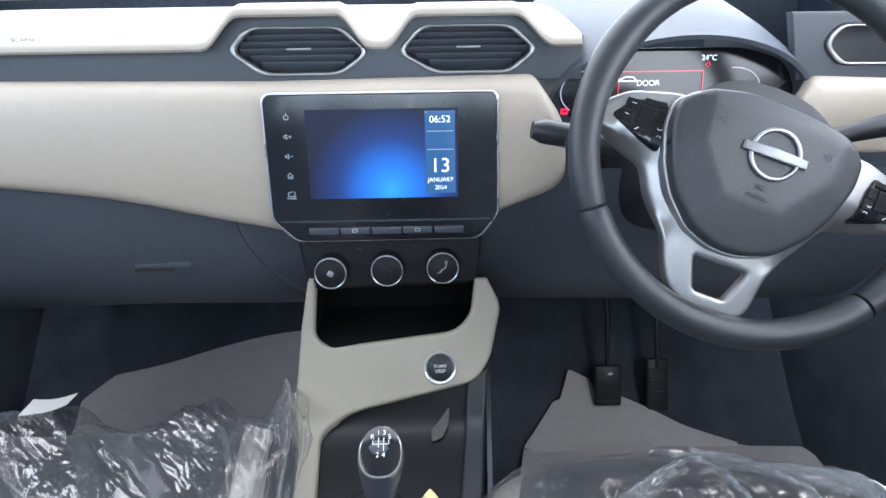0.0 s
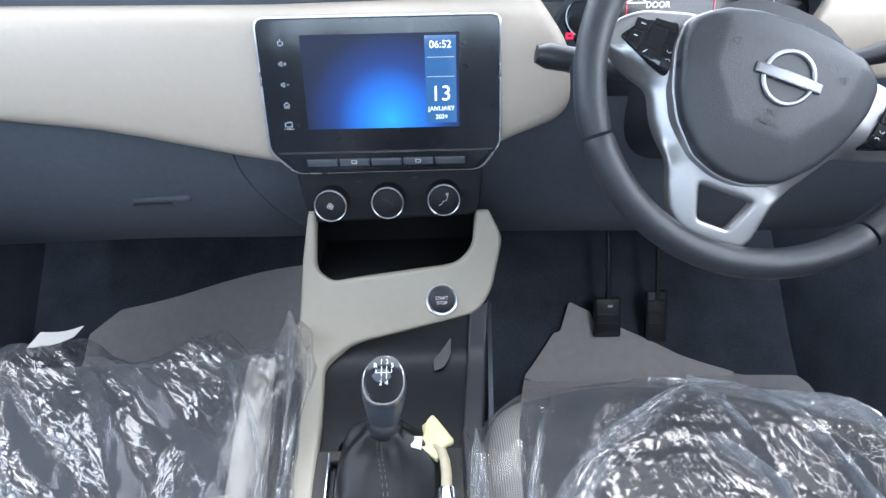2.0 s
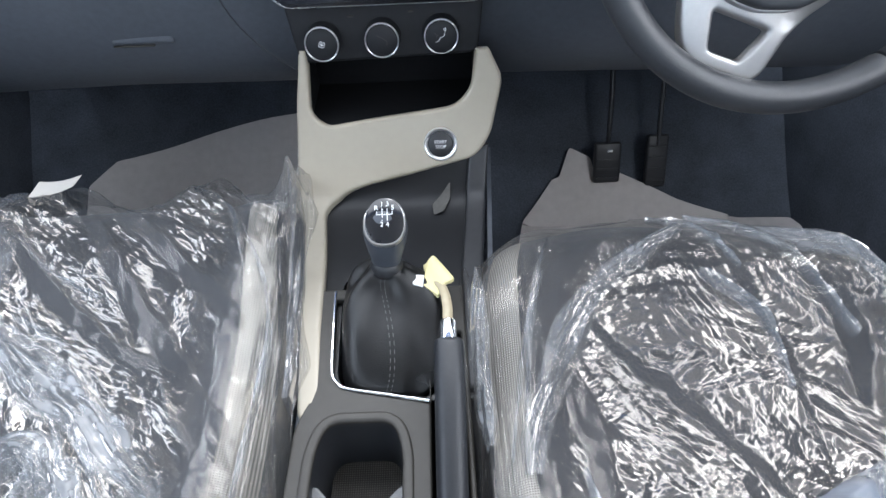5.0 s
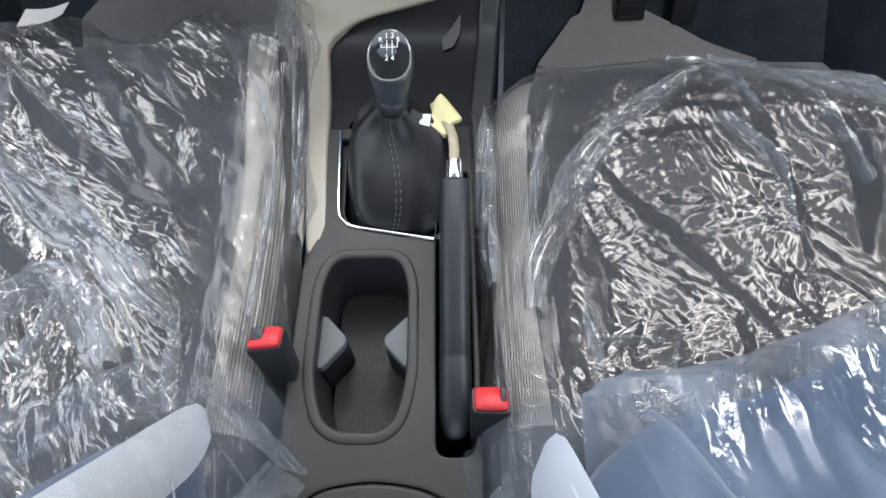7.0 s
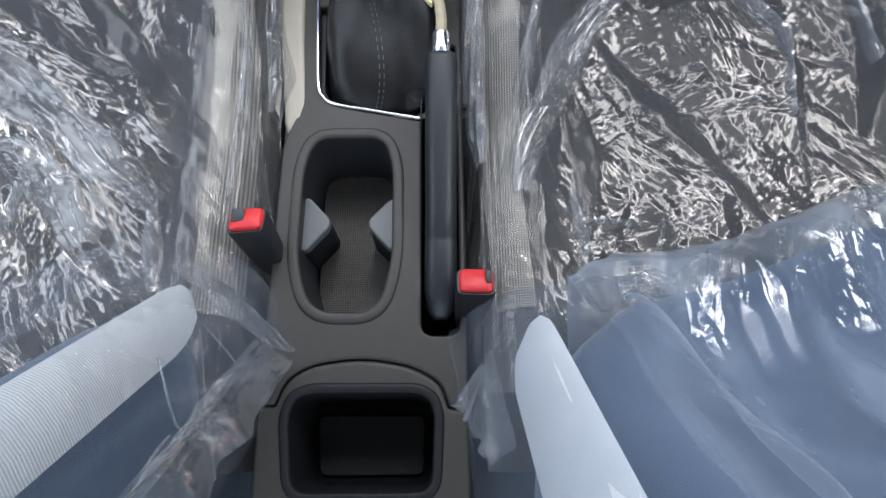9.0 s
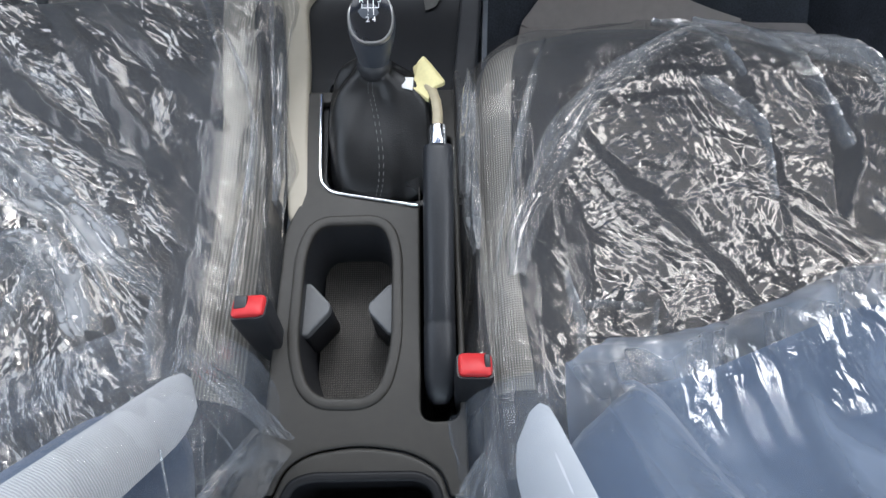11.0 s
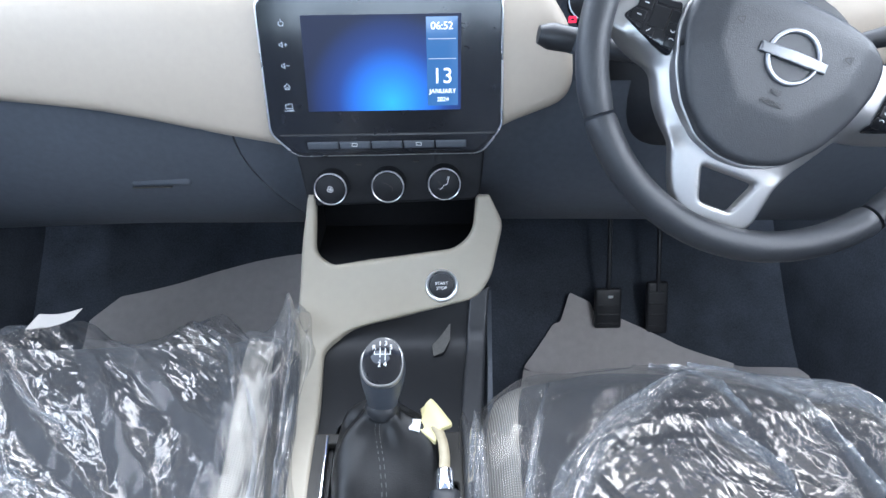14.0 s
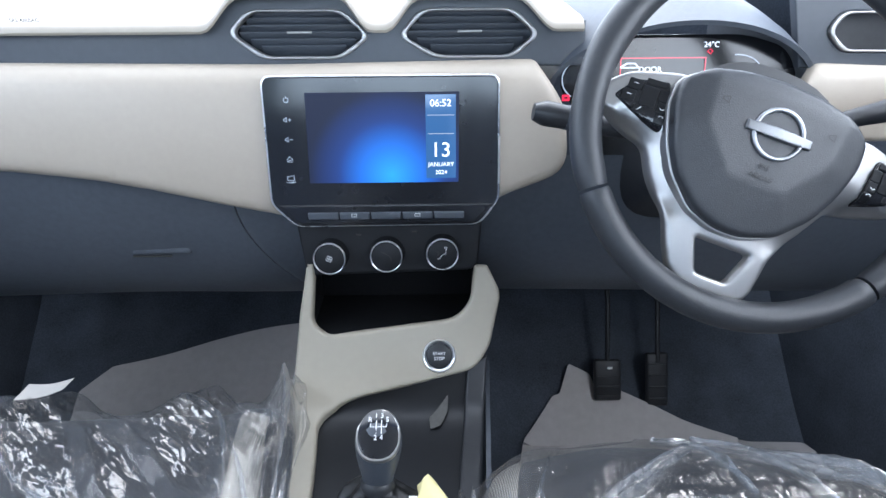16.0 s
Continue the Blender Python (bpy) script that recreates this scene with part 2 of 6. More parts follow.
CREAM = mat("cream_plastic", (0.405, 0.350, 0.282), 0.5, vary=0.03, grain=30, bump=0.12, bump_scale=1500)
PAD = mat("cream_soft_pad", (0.32, 0.285, 0.235), 0.45, vary=0.04, grain=30, bump=0.2, bump_scale=1100)
BEIGE = mat("beige_satin_plastic", (0.36, 0.322, 0.255), 0.42, vary=0.03, grain=25, bump=0.06, bump_scale=1500)
DARK = mat("charcoal_plastic", (0.080, 0.089, 0.106), 0.5, vary=0.15, grain=30, bump=0.35, bump_scale=1300)
GREY = mat("dark_grey_plastic", (0.033, 0.0300, 0.0255), 0.55, vary=0.12, grain=30, bump=0.3, bump_scale=1500)
STRIP = mat("slate_plastic", (0.055, 0.062, 0.075), 0.4, vary=0.1, grain=25, bump=0.1, bump_scale=1200)
BLACK = mat("black_plastic", (0.020, 0.021, 0.024), 0.42, vary=0.2, grain=30, bump=0.2, bump_scale=1300)
MATTE = mat("matt_black_plastic", (0.012, 0.0125, 0.0145), 0.55, vary=0.2, grain=30, bump=0.2, bump_scale=1300, spec=0.25)
# the matt black darkened further: the shade inside recesses is in its colour
SHADE_BLACK = mat("shade_darkened_black", (0.006, 0.0062, 0.007), 0.75, vary=0.2, grain=30, bump=0.3, bump_scale=1300, spec=0.12)
PIANO = mat("gloss_black", (0.012, 0.0125, 0.015), 0.14, vary=0.1, grain=20, rough_vary=0.05)
SATIN = mat("satin_black", (0.008, 0.0085, 0.010), 0.36, vary=0.15, grain=20, spec=0.3)
CHROME = mat("chrome", (0.82, 0.83, 0.85), 0.12, 1.0, vary=0.03, rough_vary=0.05)
SILVER = mat("satin_silver", (0.42, 0.415, 0.41), 0.38, 0.85, vary=0.04, grain=50, rough_vary=0.08)
LEATHER = mat("black_leather", (0.009, 0.0092, 0.0098), 0.30, vary=0.2, grain=60, bump=0.5, bump_scale=900, spec=0.4)
WHEELSKIN = mat("grained_black_rim", (0.03, 0.032, 0.036), 0.42, vary=0.15, grain=60, bump=0.45, bump_scale=900)
GRIP = mat("grained_black_grip", (0.014, 0.0155, 0.019), 0.42, vary=0.15, grain=60, bump=0.45, bump_scale=900)
FABRIC = mat("black_seat_cloth", (0.020, 0.022, 0.027), 0.85, vary=0.25, grain=60, bump=0.5, bump_scale=1600, sheen=0.2)
NAVY = mat("dark_blue_seat_cloth", (0.05, 0.083, 0.148), 0.8, vary=0.2, grain=50, bump=0.5, bump_scale=1500, sheen=0.3)
STRIPE = mat("light_grey_woven_cloth", (0.46, 0.425, 0.37), 0.85, vary=0.08, bump=0.8, weave=2800)
RIBBED = mat("pale_ribbed_cloth", (0.60, 0.60, 0.60), 0.85, vary=0.06, grain=30, bump=0.4, ribs=((0, -0.515, 0.857), 480))
SMOOTHBAND = mat("pale_smooth_cloth", (0.55, 0.56, 0.575), 0.85, vary=0.06, grain=40, bump=0.4, bump_scale=900)
CARPET = mat("dark_carpet", (0.066, 0.075, 0.092), 0.95, vary=0.4, grain=80, bump=1.0, bump_scale=700, spec=0.15)
PAPER = mat("grey_protective_paper", (0.50, 0.47, 0.455), 0.8, vary=0.1, grain=14, bump=0.3, bump_scale=300)
RED = mat("red_plastic", (0.56, 0.025, 0.028), 0.5, vary=0.06)
YELLOW = mat("pale_yellow_foam", (0.78, 0.70, 0.36), 0.75, vary=0.08, grain=60, bump=0.4, bump_scale=800)
TANHOSE = mat("tan_rubber", (0.42, 0.36, 0.24), 0.5, vary=0.1)
WHITE = mat("white_paint", (0.8, 0.8, 0.8), 0.5, vary=0.02)
SLIP = mat("off_white_paper", (0.52, 0.49, 0.45), 0.7, vary=0.05, grain=20)
LINING = mat("light_roof_lining", (0.55, 0.53, 0.5), 0.9, vary=0.05, grain=40, bump=0.4, bump_scale=900)
CUPMAT = mat("dark_rubber_mat", (0.13, 0.118, 0.105), 0.6, vary=0.3, grain=30, bump=0.9, weave=2600)
SILVERGREY = mat("light_grey_plastic", (0.11, 0.112, 0.116), 0.5, vary=0.06)
GREYTHREAD = mat("grey_thread", (0.13, 0.13, 0.13), 0.8)
SCRAP = mat("dull_paper", (0.075, 0.072, 0.066), 0.8, vary=0.2, grain=60)
BADGE = mat("brushed_badge_metal", (0.34, 0.35, 0.37), 0.36, 0.9, vary=0.05, grain=60)
BARMETAL = mat("dull_badge_metal", (0.20, 0.205, 0.215), 0.42, 0.9, vary=0.05, grain=60)
POLISHED = mat("bright_satin_metal", (0.72, 0.73, 0.75), 0.28, 0.9, vary=0.04, grain=60)
DARKPRINT = mat("debossed_print", (0.012, 0.012, 0.013), 0.5)
FILM = film_mat("clear_film", 0.08, 0.16, 1.0, 1.0, 0.065, (0.42, 0.41, 0.40), 0.10, folded_mesh=((46, (1, 5.5, 1), 0.5, 2.4, 0.34), (95, (5.0, 1, 1), -0.9, 2.6, 0.30)))
# its creases run slantwise across the passenger cushion
FILM_LONG = film_mat("long_creased_film", 0.10, 0.16, 1.0, 1.0, 0.065, (0.44, 0.45, 0.46), 0.15, folded_mesh=((22, (1, 6.0, 1), 0.45, 0.9, 0.42), (60, (6.0, 1, 1), -1.25, 1.6, 0.36)))
FILM_FOLD = film_mat("milky_film_fold", 0.20, 0.05, 0.7, 1.0, 0.16, (0.60, 0.63, 0.67), 0.5)
FILM_STREAK = film_mat("milky_film_streak", 0.30, 0.05, 0.7, 1.0, 0.16, (0.62, 0.65, 0.69), 0.5)
FILM_FLAP = film_mat("cloudy_film_flap", 0.14, 0.05, 0.7, 0.8, 0.18, (0.58, 0.62, 0.67), 0.5)
FILM_BACK = film_mat("stretched_clear_film", 0.15, 0.05, 0.9, 0.45, 0.34, (0.46, 0.54, 0.66), 0.3, 0.09, (1.5, 0.35, 0.8))
FILM_SIDE = film_mat("smooth_clear_film", 0.025, 0.04, 0.9, 0.45, 0.30, (0.46, 0.54, 0.66), 0.10, 0.09, (1.5, 0.35, 0.8))
ICON = glow("icon_light", (0.8, 0.88, 1.0), 0.55)
LIT = glow("white_digits", (0.9, 0.95, 1.0), 1.4)
PALE = glow("blue_sidebar", (0.07, 0.20, 0.46), 0.6)
REDLIT = glow("red_indicator", (1.0, 0.03, 0.08), 0.9)


# ---- mesh tools ----
from mathutils import geometry


def mesh_from(verts, faces, smooth=True):
    bm = bmesh.new()
    vs = [bm.verts.new(v) for v in verts]
    for f in faces:
        try:
            bm.faces.new([vs[i] for i in f])
        except ValueError:
            pass
    for f in bm.faces:
        f.smooth = smooth
    return bm


def sharp(bm, degrees=50):
    """Keep folds sharper than this as edges."""
    for e in bm.edges:
        if len(e.link_faces) == 2 and e.calc_face_angle(0) > radians(degrees):
            e.smooth = False


def thing(name, base, label, category, group="", kind=""):
    ob = new(name)
    ob.location = base
    return tagged(ob, label, category, group, kind)


def part(name, bm, material, parent=None, label="", fix=True):
    if fix:
        bmesh.ops.recalc_face_normals(bm, faces=bm.faces[:])
        sharp(bm)
    me = bpy.data.meshes.new(name)
    bm.to_mesh(me)
    bm.free()
    me.materials.append(material)
    ob = new(name, me)
    if parent:
        ob.parent = parent
        if not parent.parent:
            ob.matrix_parent_inverse = Matrix.Translation(-parent.location)
    if label:
        ob["label"] = label
    return ob


def fillet(poly, r, n=5):
    """Round the corners of a polygon; r is one radius or one for each corner."""
    out = []
    count = len(poly)
    rs = r if isinstance(r, (list, tuple)) else [r] * count
    for i in range(count):
        p, a, b = Vector(poly[i]), Vector(poly[i - 1]), Vector(poly[(i + 1) % count])
        da, db = (a - p), (b - p)
        cut = min(rs[i], da.length * 0.48, db.length * 0.48)
        if cut < 1e-5:
            out.append(tuple(p))
            continue
        s, e = p + da.normalized() * cut, p + db.normalized() * cut
        for k in range(n + 1):
            t = k / n
            out.append(tuple(s * (1 - t) ** 2 + p * 2 * t * (1 - t) + e * t * t))
    return out


def offset(poly, d):
    """A smooth outline moved outwards by d."""
    area = sum(a[0] * b[1] - b[0] * a[1] for a, b in zip(poly, poly[1:] + poly[:1]))
    out = []
    for i, p in enumerate(poly):
        e = Vector(poly[(i + 1) % len(poly)]) - Vector(poly[i - 1])
        n = Vector((e.y, -e.x)).normalized() * (1 if area > 0 else -1)
        out.append((p[0] + n.x * d, p[1] + n.y * d))
    return out


def inside(p, poly):
    c = False
    x, y = p
    for (x0, y0), (x1, y1) in zip(poly, poly[1:] + poly[:1]):
        if (y0 > y) != (y1 > y) and x < (x1 - x0) * (y - y0) / (y1 - y0) + x0:
            c = not c
    return c


def edge_distance(pts, loops):
    best = np.full(len(pts), 1e9)
    p = np.array(pts)
    for loop in loops:
        a = np.array(loop)
        b = np.roll(a, -1, 0)
        for s, e in zip(a, b):
            d = e - s
            u = np.clip(((p - s) @ d) / max(d @ d, 1e-12), 0, 1)
            best = np.minimum(best, np.hypot(*(p - s - u[:, None] * d).T))
    return best


def sheet(outline, place, holes=(), step=0.02, thick=0.006, rnd=0.003):
    """A plate with holes and rounded rims. place(u, v, h) gives the point at height h over the surface."""
    def finer(loop):
        out = []
        for a, b in zip(loop, list(loop[1:]) + [loop[0]]):
            n = max(1, int(math.hypot(b[0] - a[0], b[1] - a[1]) / min(step * 0.7, max(0.004, rnd * 1.2))))
            out += [(a[0] + (b[0] - a[0]) * i / n, a[1] + (b[1] - a[1]) * i / n) for i in range(n)]
        return [p for i, p in enumerate(out) if math.dist(p, out[i - 1]) > 1e-6]

    loops = [finer(list(outline))] + [finer(list(h)) for h in holes]
    pts, edges = [], []
    for loop in loops:
        k = len(pts)
        pts += loop
        edges += [(k + i, k + (i + 1) % len(loop)) for i in range(len(loop))]
    ring = []
    for loop in loops:
        c = len(loop)
        for i in range(c):
            p, a, b = Vector(loop[i]), Vector(loop[i - 1]), Vector(loop[(i + 1) % c])
            d = (b - a)
            if d.length < 1e-9:
                continue
            nrm = Vector((-d.y, d.x)).normalized()
            for depth in (0.1, 0.3, 0.6, 1.0, 1.6):
                for side in (1, -1):
                    ring.append(tuple(p + nrm * rnd * depth * side))
    us, vs = [p[0] for p in outline], [p[1] for p in outline]
    grid = []
    u = min(us) + step / 2
    while u < max(us):
        v = min(vs) + step / 2
        while v < max(vs):
            grid.append((u, v))
            v += step
        u += step
    extra = [p for p in ring + grid if inside(p, loops[0]) and not any(inside(p, h) for h in loops[1:])]
    if extra:
        d = edge_distance(extra, loops)
        extra = [p for p, dist in zip(extra, d) if dist > rnd * 0.06]
    allp = [Vector(p) for p in pts + extra]
    v2, _, f2, *_ = geometry.delaunay_2d_cdt(allp, edges, [], 0, 1e-6)
    tri = []
    for f in f2:
        c = sum((v2[i] for i in f), Vector((0, 0))) / len(f)
        if inside(c, loops[0]) and not any(inside(c, h) for h in loops[1:]):
            tri.append(list(f))
    dist = edge_distance([tuple(v) for v in v2], loops)
    n = len(v2)
    top, low = [], []
    for v, d in zip(v2, dist):
        d = min(d, rnd)
        top.append(place(v.x, v.y, -(rnd - math.sqrt(max(0, rnd * rnd - (rnd - d) ** 2)))))
        low.append(place(v.x, v.y, -max(thick, rnd * 1.1)))
    faces = [f for f in tri] + [[i + n for i in reversed(f)] for f in tri]
    count = {}
    for f in tri:
        for i in range(3):
            e = (f[i], f[(i + 1) % 3])
            count[tuple(sorted(e))] = count.get(tuple(sorted(e)), []) + [e]
    for es in count.values():
        if len(es) == 1:
            a, b = es[0]
            faces.append([b, a, a + n, b + n])
    return mesh_from(top + low, faces)


def flat(o, u, v, n):
    o, u, v, n = Vector(o), Vector(u).normalized(), Vector(v).normalized(), Vector(n).normalized()
    return lambda a, b, h=0.0: o + u * a + v * b + n * h


def loft(rings, closed_ends=True):
    verts, faces = [], []
    k = len(rings[0])
    for r in rings:
        verts += [tuple(p) for p in r]
    for j in range(len(rings) - 1):
        for i in range(k):
            a, b = j * k + i, j * k + (i + 1) % k
            faces.append([a, b, b + k, a + k])
    if closed_ends:
        faces.append(list(range(k))[::-1])
        faces.append([(len(rings) - 1) * k + i for i in range(k)])
    return mesh_from(verts, faces)


def ring(center, ax, ay, rx, ry, power=2.0, n=24):
    c, ax, ay = Vector(center), Vector(ax).normalized(), Vector(ay).normalized()
    out = []
    for i in range(n):
        t = 2 * math.pi * i / n
        ct, st = math.cos(t), math.sin(t)
        out.append(c + ax * rx * math.copysign(abs(ct) ** (2 / power), ct) + ay * ry * math.copysign(abs(st) ** (2 / power), st))
    return out


def tube(path, radius, n=12, flatten=1.0, closed=False):
    """A round bar along a path; radius is one number or one for each point."""
    path = [Vector(p) for p in path]
    rs = radius if isinstance(radius, (list, tuple)) else [radius] * len(path)
    rings = []
    ref = Vector((0.13, 0.21, 0.97))
    for i, p in enumerate(path):
        a = path[i - 1] if (i or closed) else p
        b = path[(i + 1) % len(path)] if (i < len(path) - 1 or closed) else p
        d = (b - a).normalized()
        side = d.cross(ref).normalized()
        rings.append(ring(p, side, side.cross(d), rs[i], rs[i] * flatten, 2, n))
    if closed:
        rings.append(rings[0])
    return loft(rings, not closed)


def lathe(center, axis, profile, n=32, closed=True):
    """profile: (radius, height along the axis)."""
    ax = Vector(axis).normalized()
    u = ax.orthogonal().normalized()
    v = ax.cross(u)
    return loft([ring(Vector(center) + ax * h, u, v, r, r, 2, n) for r, h in profile], closed)


def block(center, size, r=0.004, m=None):
    bm = bmesh.new()
    bmesh.ops.create_cube(bm, size=1)
    bmesh.ops.scale(bm, vec=size, verts=bm.verts)
    if r:
        bmesh.ops.bevel(bm, geom=bm.edges[:], offset=min(r, min(size) * 0.45), segments=3, profile=0.5, affect="EDGES")
    if m:
        bmesh.ops.transform(bm, matrix=m, verts=bm.verts)
    bmesh.ops.translate(bm, vec=center, verts=bm.verts)
    for f in bm.faces:
        f.smooth = True
    return bm


def lettering(name, words, size, m, material, parent, depth=0.0002, align="CENTER"):
    """Raised words in the built-in font, in the xy plane of m."""
    cu = bpy.data.curves.new(name, "FONT")
    cu.body, cu.size, cu.extrude = words, size, depth
    cu.align_x, cu.align_y = align, "CENTER"
    tmp = bpy.data.objects.new(name, cu)
    scene.collection.objects.link(tmp)
    me = bpy.data.meshes.new_from_object(tmp.evaluated_get(bpy.context.evaluated_depsgraph_get()))
    bpy.data.objects.remove(tmp)
    bm = bmesh.new()
    bm.from_mesh(me)
    bmesh.ops.transform(bm, matrix=m, verts=bm.verts)
    return part(name, bm, material, parent, fix=False)


def frame_of(o, u, v):
    u, v = Vector(u).normalized(), Vector(v).normalized()
    n = u.cross(v)
    return Matrix(((u.x, v.x, n.x, o[0]), (u.y, v.y, n.y, o[1]), (u.z, v.z, n.z, o[2]), (0, 0, 0, 1)))


def stroke(pts, m, w=0.0006, h=0.0003):
    """A thin raised line through points in the xy plane of m."""
    verts, faces = [], []
    for (x0, y0), (x1, y1) in zip(pts, pts[1:]):
        d = Vector((x1 - x0, y1 - y0))
        if d.length < 1e-9:
            continue
        d.normalize()
        s = Vector((-d.y, d.x)) * w / 2
        e = d * w * 0.3
        k = len(verts)
        for px, py in ((x0 - e.x + s.x, y0 - e.y + s.y), (x0 - e.x - s.x, y0 - e.y - s.y), (x1 + e.x - s.x, y1 + e.y - s.y), (x1 + e.x + s.x, y1 + e.y + s.y)):
            verts.append(m @ Vector((px, py, h)))
        faces.append([k, k + 1, k + 2, k + 3])
    return mesh_from(verts, faces, False)


class Curve:
    """A smooth line in the y-z plane, by its length."""

    def __init__(self, ctrl, n=14):
        p = [Vector(c) for c in ctrl]
        p = [p[0] * 2 - p[1]] + p + [p[-1] * 2 - p[-2]]
        self.pts = []
        for i in range(1, len(p) - 2):
            for k in range(n):
                t = k / n
                a, b, c, d = p[i - 1], p[i], p[i + 1], p[i + 2]
                self.pts.append(0.5 * ((2 * b) + (c - a) * t + (2 * a - 5 * b + 4 * c - d) * t * t + (3 * b - a - 3 * c + d) * t ** 3))
        self.pts.append(p[-2])
        self.s = [0.0]
        for a, b in zip(self.pts, self.pts[1:]):
            self.s.append(self.s[-1] + (b - a).length)

    def at(self, s):
        s = min(max(s, 0), self.s[-1])
        i = min(max(int(np.searchsorted(self.s, s)) - 1, 0), len(self.pts) - 2)
        a, b = self.pts[i], self.pts[i + 1]
        t = (s - self.s[i]) / max(self.s[i + 1] - self.s[i], 1e-9)
        d = (b - a).normalized()
        return a.lerp(b, t), d

    def of_y(self, y):
        for i in range(len(self.pts) - 1):
            a, b = self.pts[i][0], self.pts[i + 1][0]
            if (a - y) * (b - y) <= 0 and a != b:
                return self.s[i] + (self.s[i + 1] - self.s[i]) * (y - a) / (b - a)
        return self.s[0] if abs(self.pts[0][0] - y) < abs(self.pts[-1][0] - y) else self.s[-1]

    def place(self, side=1):
        """Surface through the line along x; side: to which hand of the line its outside lies."""
        def fn(x, s, h=0.0):
            p, d = self.at(s)
            return Vector((x, p[0] - side * d[1] * h, p[1] + side * d[0] * h))
        return fn


def panel_grid(xs, curve, n, bend=lambda x, t: (0, 0)):
    """A single sheet along x over a y-z line, each point moved by bend(x, t)."""
    verts, faces = [], []
    for i, x in enumerate(xs):
        for j in range(n + 1):
            t = j / n
            p, _ = curve.at(t * curve.s[-1])
            dy, dz = bend(x, t)
            verts.append((x, p[0] + dy, p[1] + dz))
    for i in range(len(xs) - 1):
        for j in range(n):
            a = i * (n + 1) + j
            faces.append([a, a + 1, a + n + 2, a + n + 1])
    return mesh_from(verts, faces)


def spread(a, b, n):
    return [a + (b - a) * i / n for i in range(n + 1)]


def smoothstep(a, b, x):
    t = np.clip((x - a) / (b - a), 0, 1)
    return t * t * (3 - 2 * t)


# ---- the cabin ----
def slab(name, pts, material, label, thick=0.03, category="wall"):
    """A plain wall panel from its corners, with thickness away from the cabin."""
    p = [Vector(q) for q in pts]
    n = (p[1] - p[0]).cross(p[-1] - p[0]).normalized() * thick
    k = len(p)
    verts = p + [q + n for q in p]
    faces = [list(range(k)), list(range(k, 2 * k))[::-1]] + [[i, (i + 1) % k, (i + 1) % k + k, i + k] for i in range(k)]
    ob = part(name, mesh_from(verts, faces, False), material)
    return tagged(ob, label, category, kind="structure")


floor_line = Curve([(-1.3, 0.05), (0.0, 0.05), (0.9, 0.05), (1.0, 0.06), (1.15, 0.19), (1.28, 0.34), (1.36, 0.6), (1.38, 0.9)])
fl = part("floor", panel_grid(spread(-0.84, 0.84, 14), floor_line, 60), CARPET)
tagged(fl, "dark carpeted car floor rising into the footwell", "floor", kind="structure")
for sx, nm in ((-1, "left"), (1, "right")):
    x = 0.84 * sx
    order = (lambda p: p) if sx > 0 else (lambda p: p[::-1])
    slab("wall_door_" + nm, order([(x, -1.3, 0.0), (x, -1.3, 0.95), (x, 1.4, 0.95), (x, 1.4, 0.0)]), CARPET, "dark inner door panels below the windows")
    slab("wall_pillar_front_" + nm, order([(x, 1.22, 0.95), (x, 0.50, 1.34), (x, 0.60, 1.34), (x, 1.32, 0.95)]), LINING, "light windscreen pillar lining")
    slab("wall_pillar_rear_" + nm, order([(x, -1.3, 0.95), (x, -1.3, 1.34), (x, -0.5, 1.34), (x, -0.5, 0.95)]), LINING, "light rear pillar lining")
slab("wall_rear", [(-0.84, -1.3, 0.0), (-0.84, -1.3, 0.92), (0.84, -1.3, 0.92), (0.84, -1.3, 0.0)], DARK, "dark plain panel closing the rear of the cabin")
slab("ceiling", [(-0.86, -1.35, 1.34), (-0.86, 0.52, 1.34), (0.86, 0.52, 1.34), (0.86, -1.35, 1.34)], LINING, "light cloth roof lining", category="ceiling")

# ---- dashboard ----
dash = thing("dashboard", (0, 0.9, 0.5), "cream and charcoal car dashboard with a dark vent strip", "dashboard")
SCREEN_TILT = Vector((0, 0.136, 1)).normalized()
FACE_N = Vector((0, -1, 0.136)).normalized()


def on_face(y_top):
    """The leaning face of the dashboard: x, and height z."""
    return lambda x, z, h=0.0: Vector((x, y_top - 0.136 * (0.82 - z), z)) + FACE_N * h


cream_line = [(-0.70, 0.842), (-0.13, 0.834), (0.187, 0.838), (0.224, 0.783), (0.231, 0.705), (0.147, 0.673), (0.10, 0.640), (-0.10, 0.640),
              (-0.135, 0.652), (-0.187, 0.662), (-0.337, 0.697), (-0.473, 0.713), (-0.70, 0.722)]


def bulged(y_top, z0, z1, amount):
    base = on_face(y_top)

    def fn(x, z, h=0.0):
        t = (z - z0) / (z1 - z0)
        return base(x, z, h + amount * math.sin(math.pi * min(max(t, 0), 1)) ** 0.8 - 0.012 * smoothstep(0.80, 1.0, t) ** 2)
    return fn


part("front_panel", sheet(fillet(cream_line, [0, 0.01, 0.008, 0.02, 0.03, 0.02, 0, 0, 0.02, 0.04, 0.1, 0.1, 0]), bulged(0.803, 0.64, 0.842, 0.010), step=0.014, thick=0.02, rnd=0.013), CREAM, dash, "cream satin dashboard panel")
part("front_panel", sheet(fillet([(0.512, 0.80), (0.535, 0.829), (0.70, 0.822), (0.70, 0.735), (0.55, 0.735), (0.50, 0.76)], 0.012), bulged(0.812, 0.72, 0.83, 0.004), step=0.016, thick=0.02, rnd=0.006), CREAM, dash, "cream satin dashboard panel")


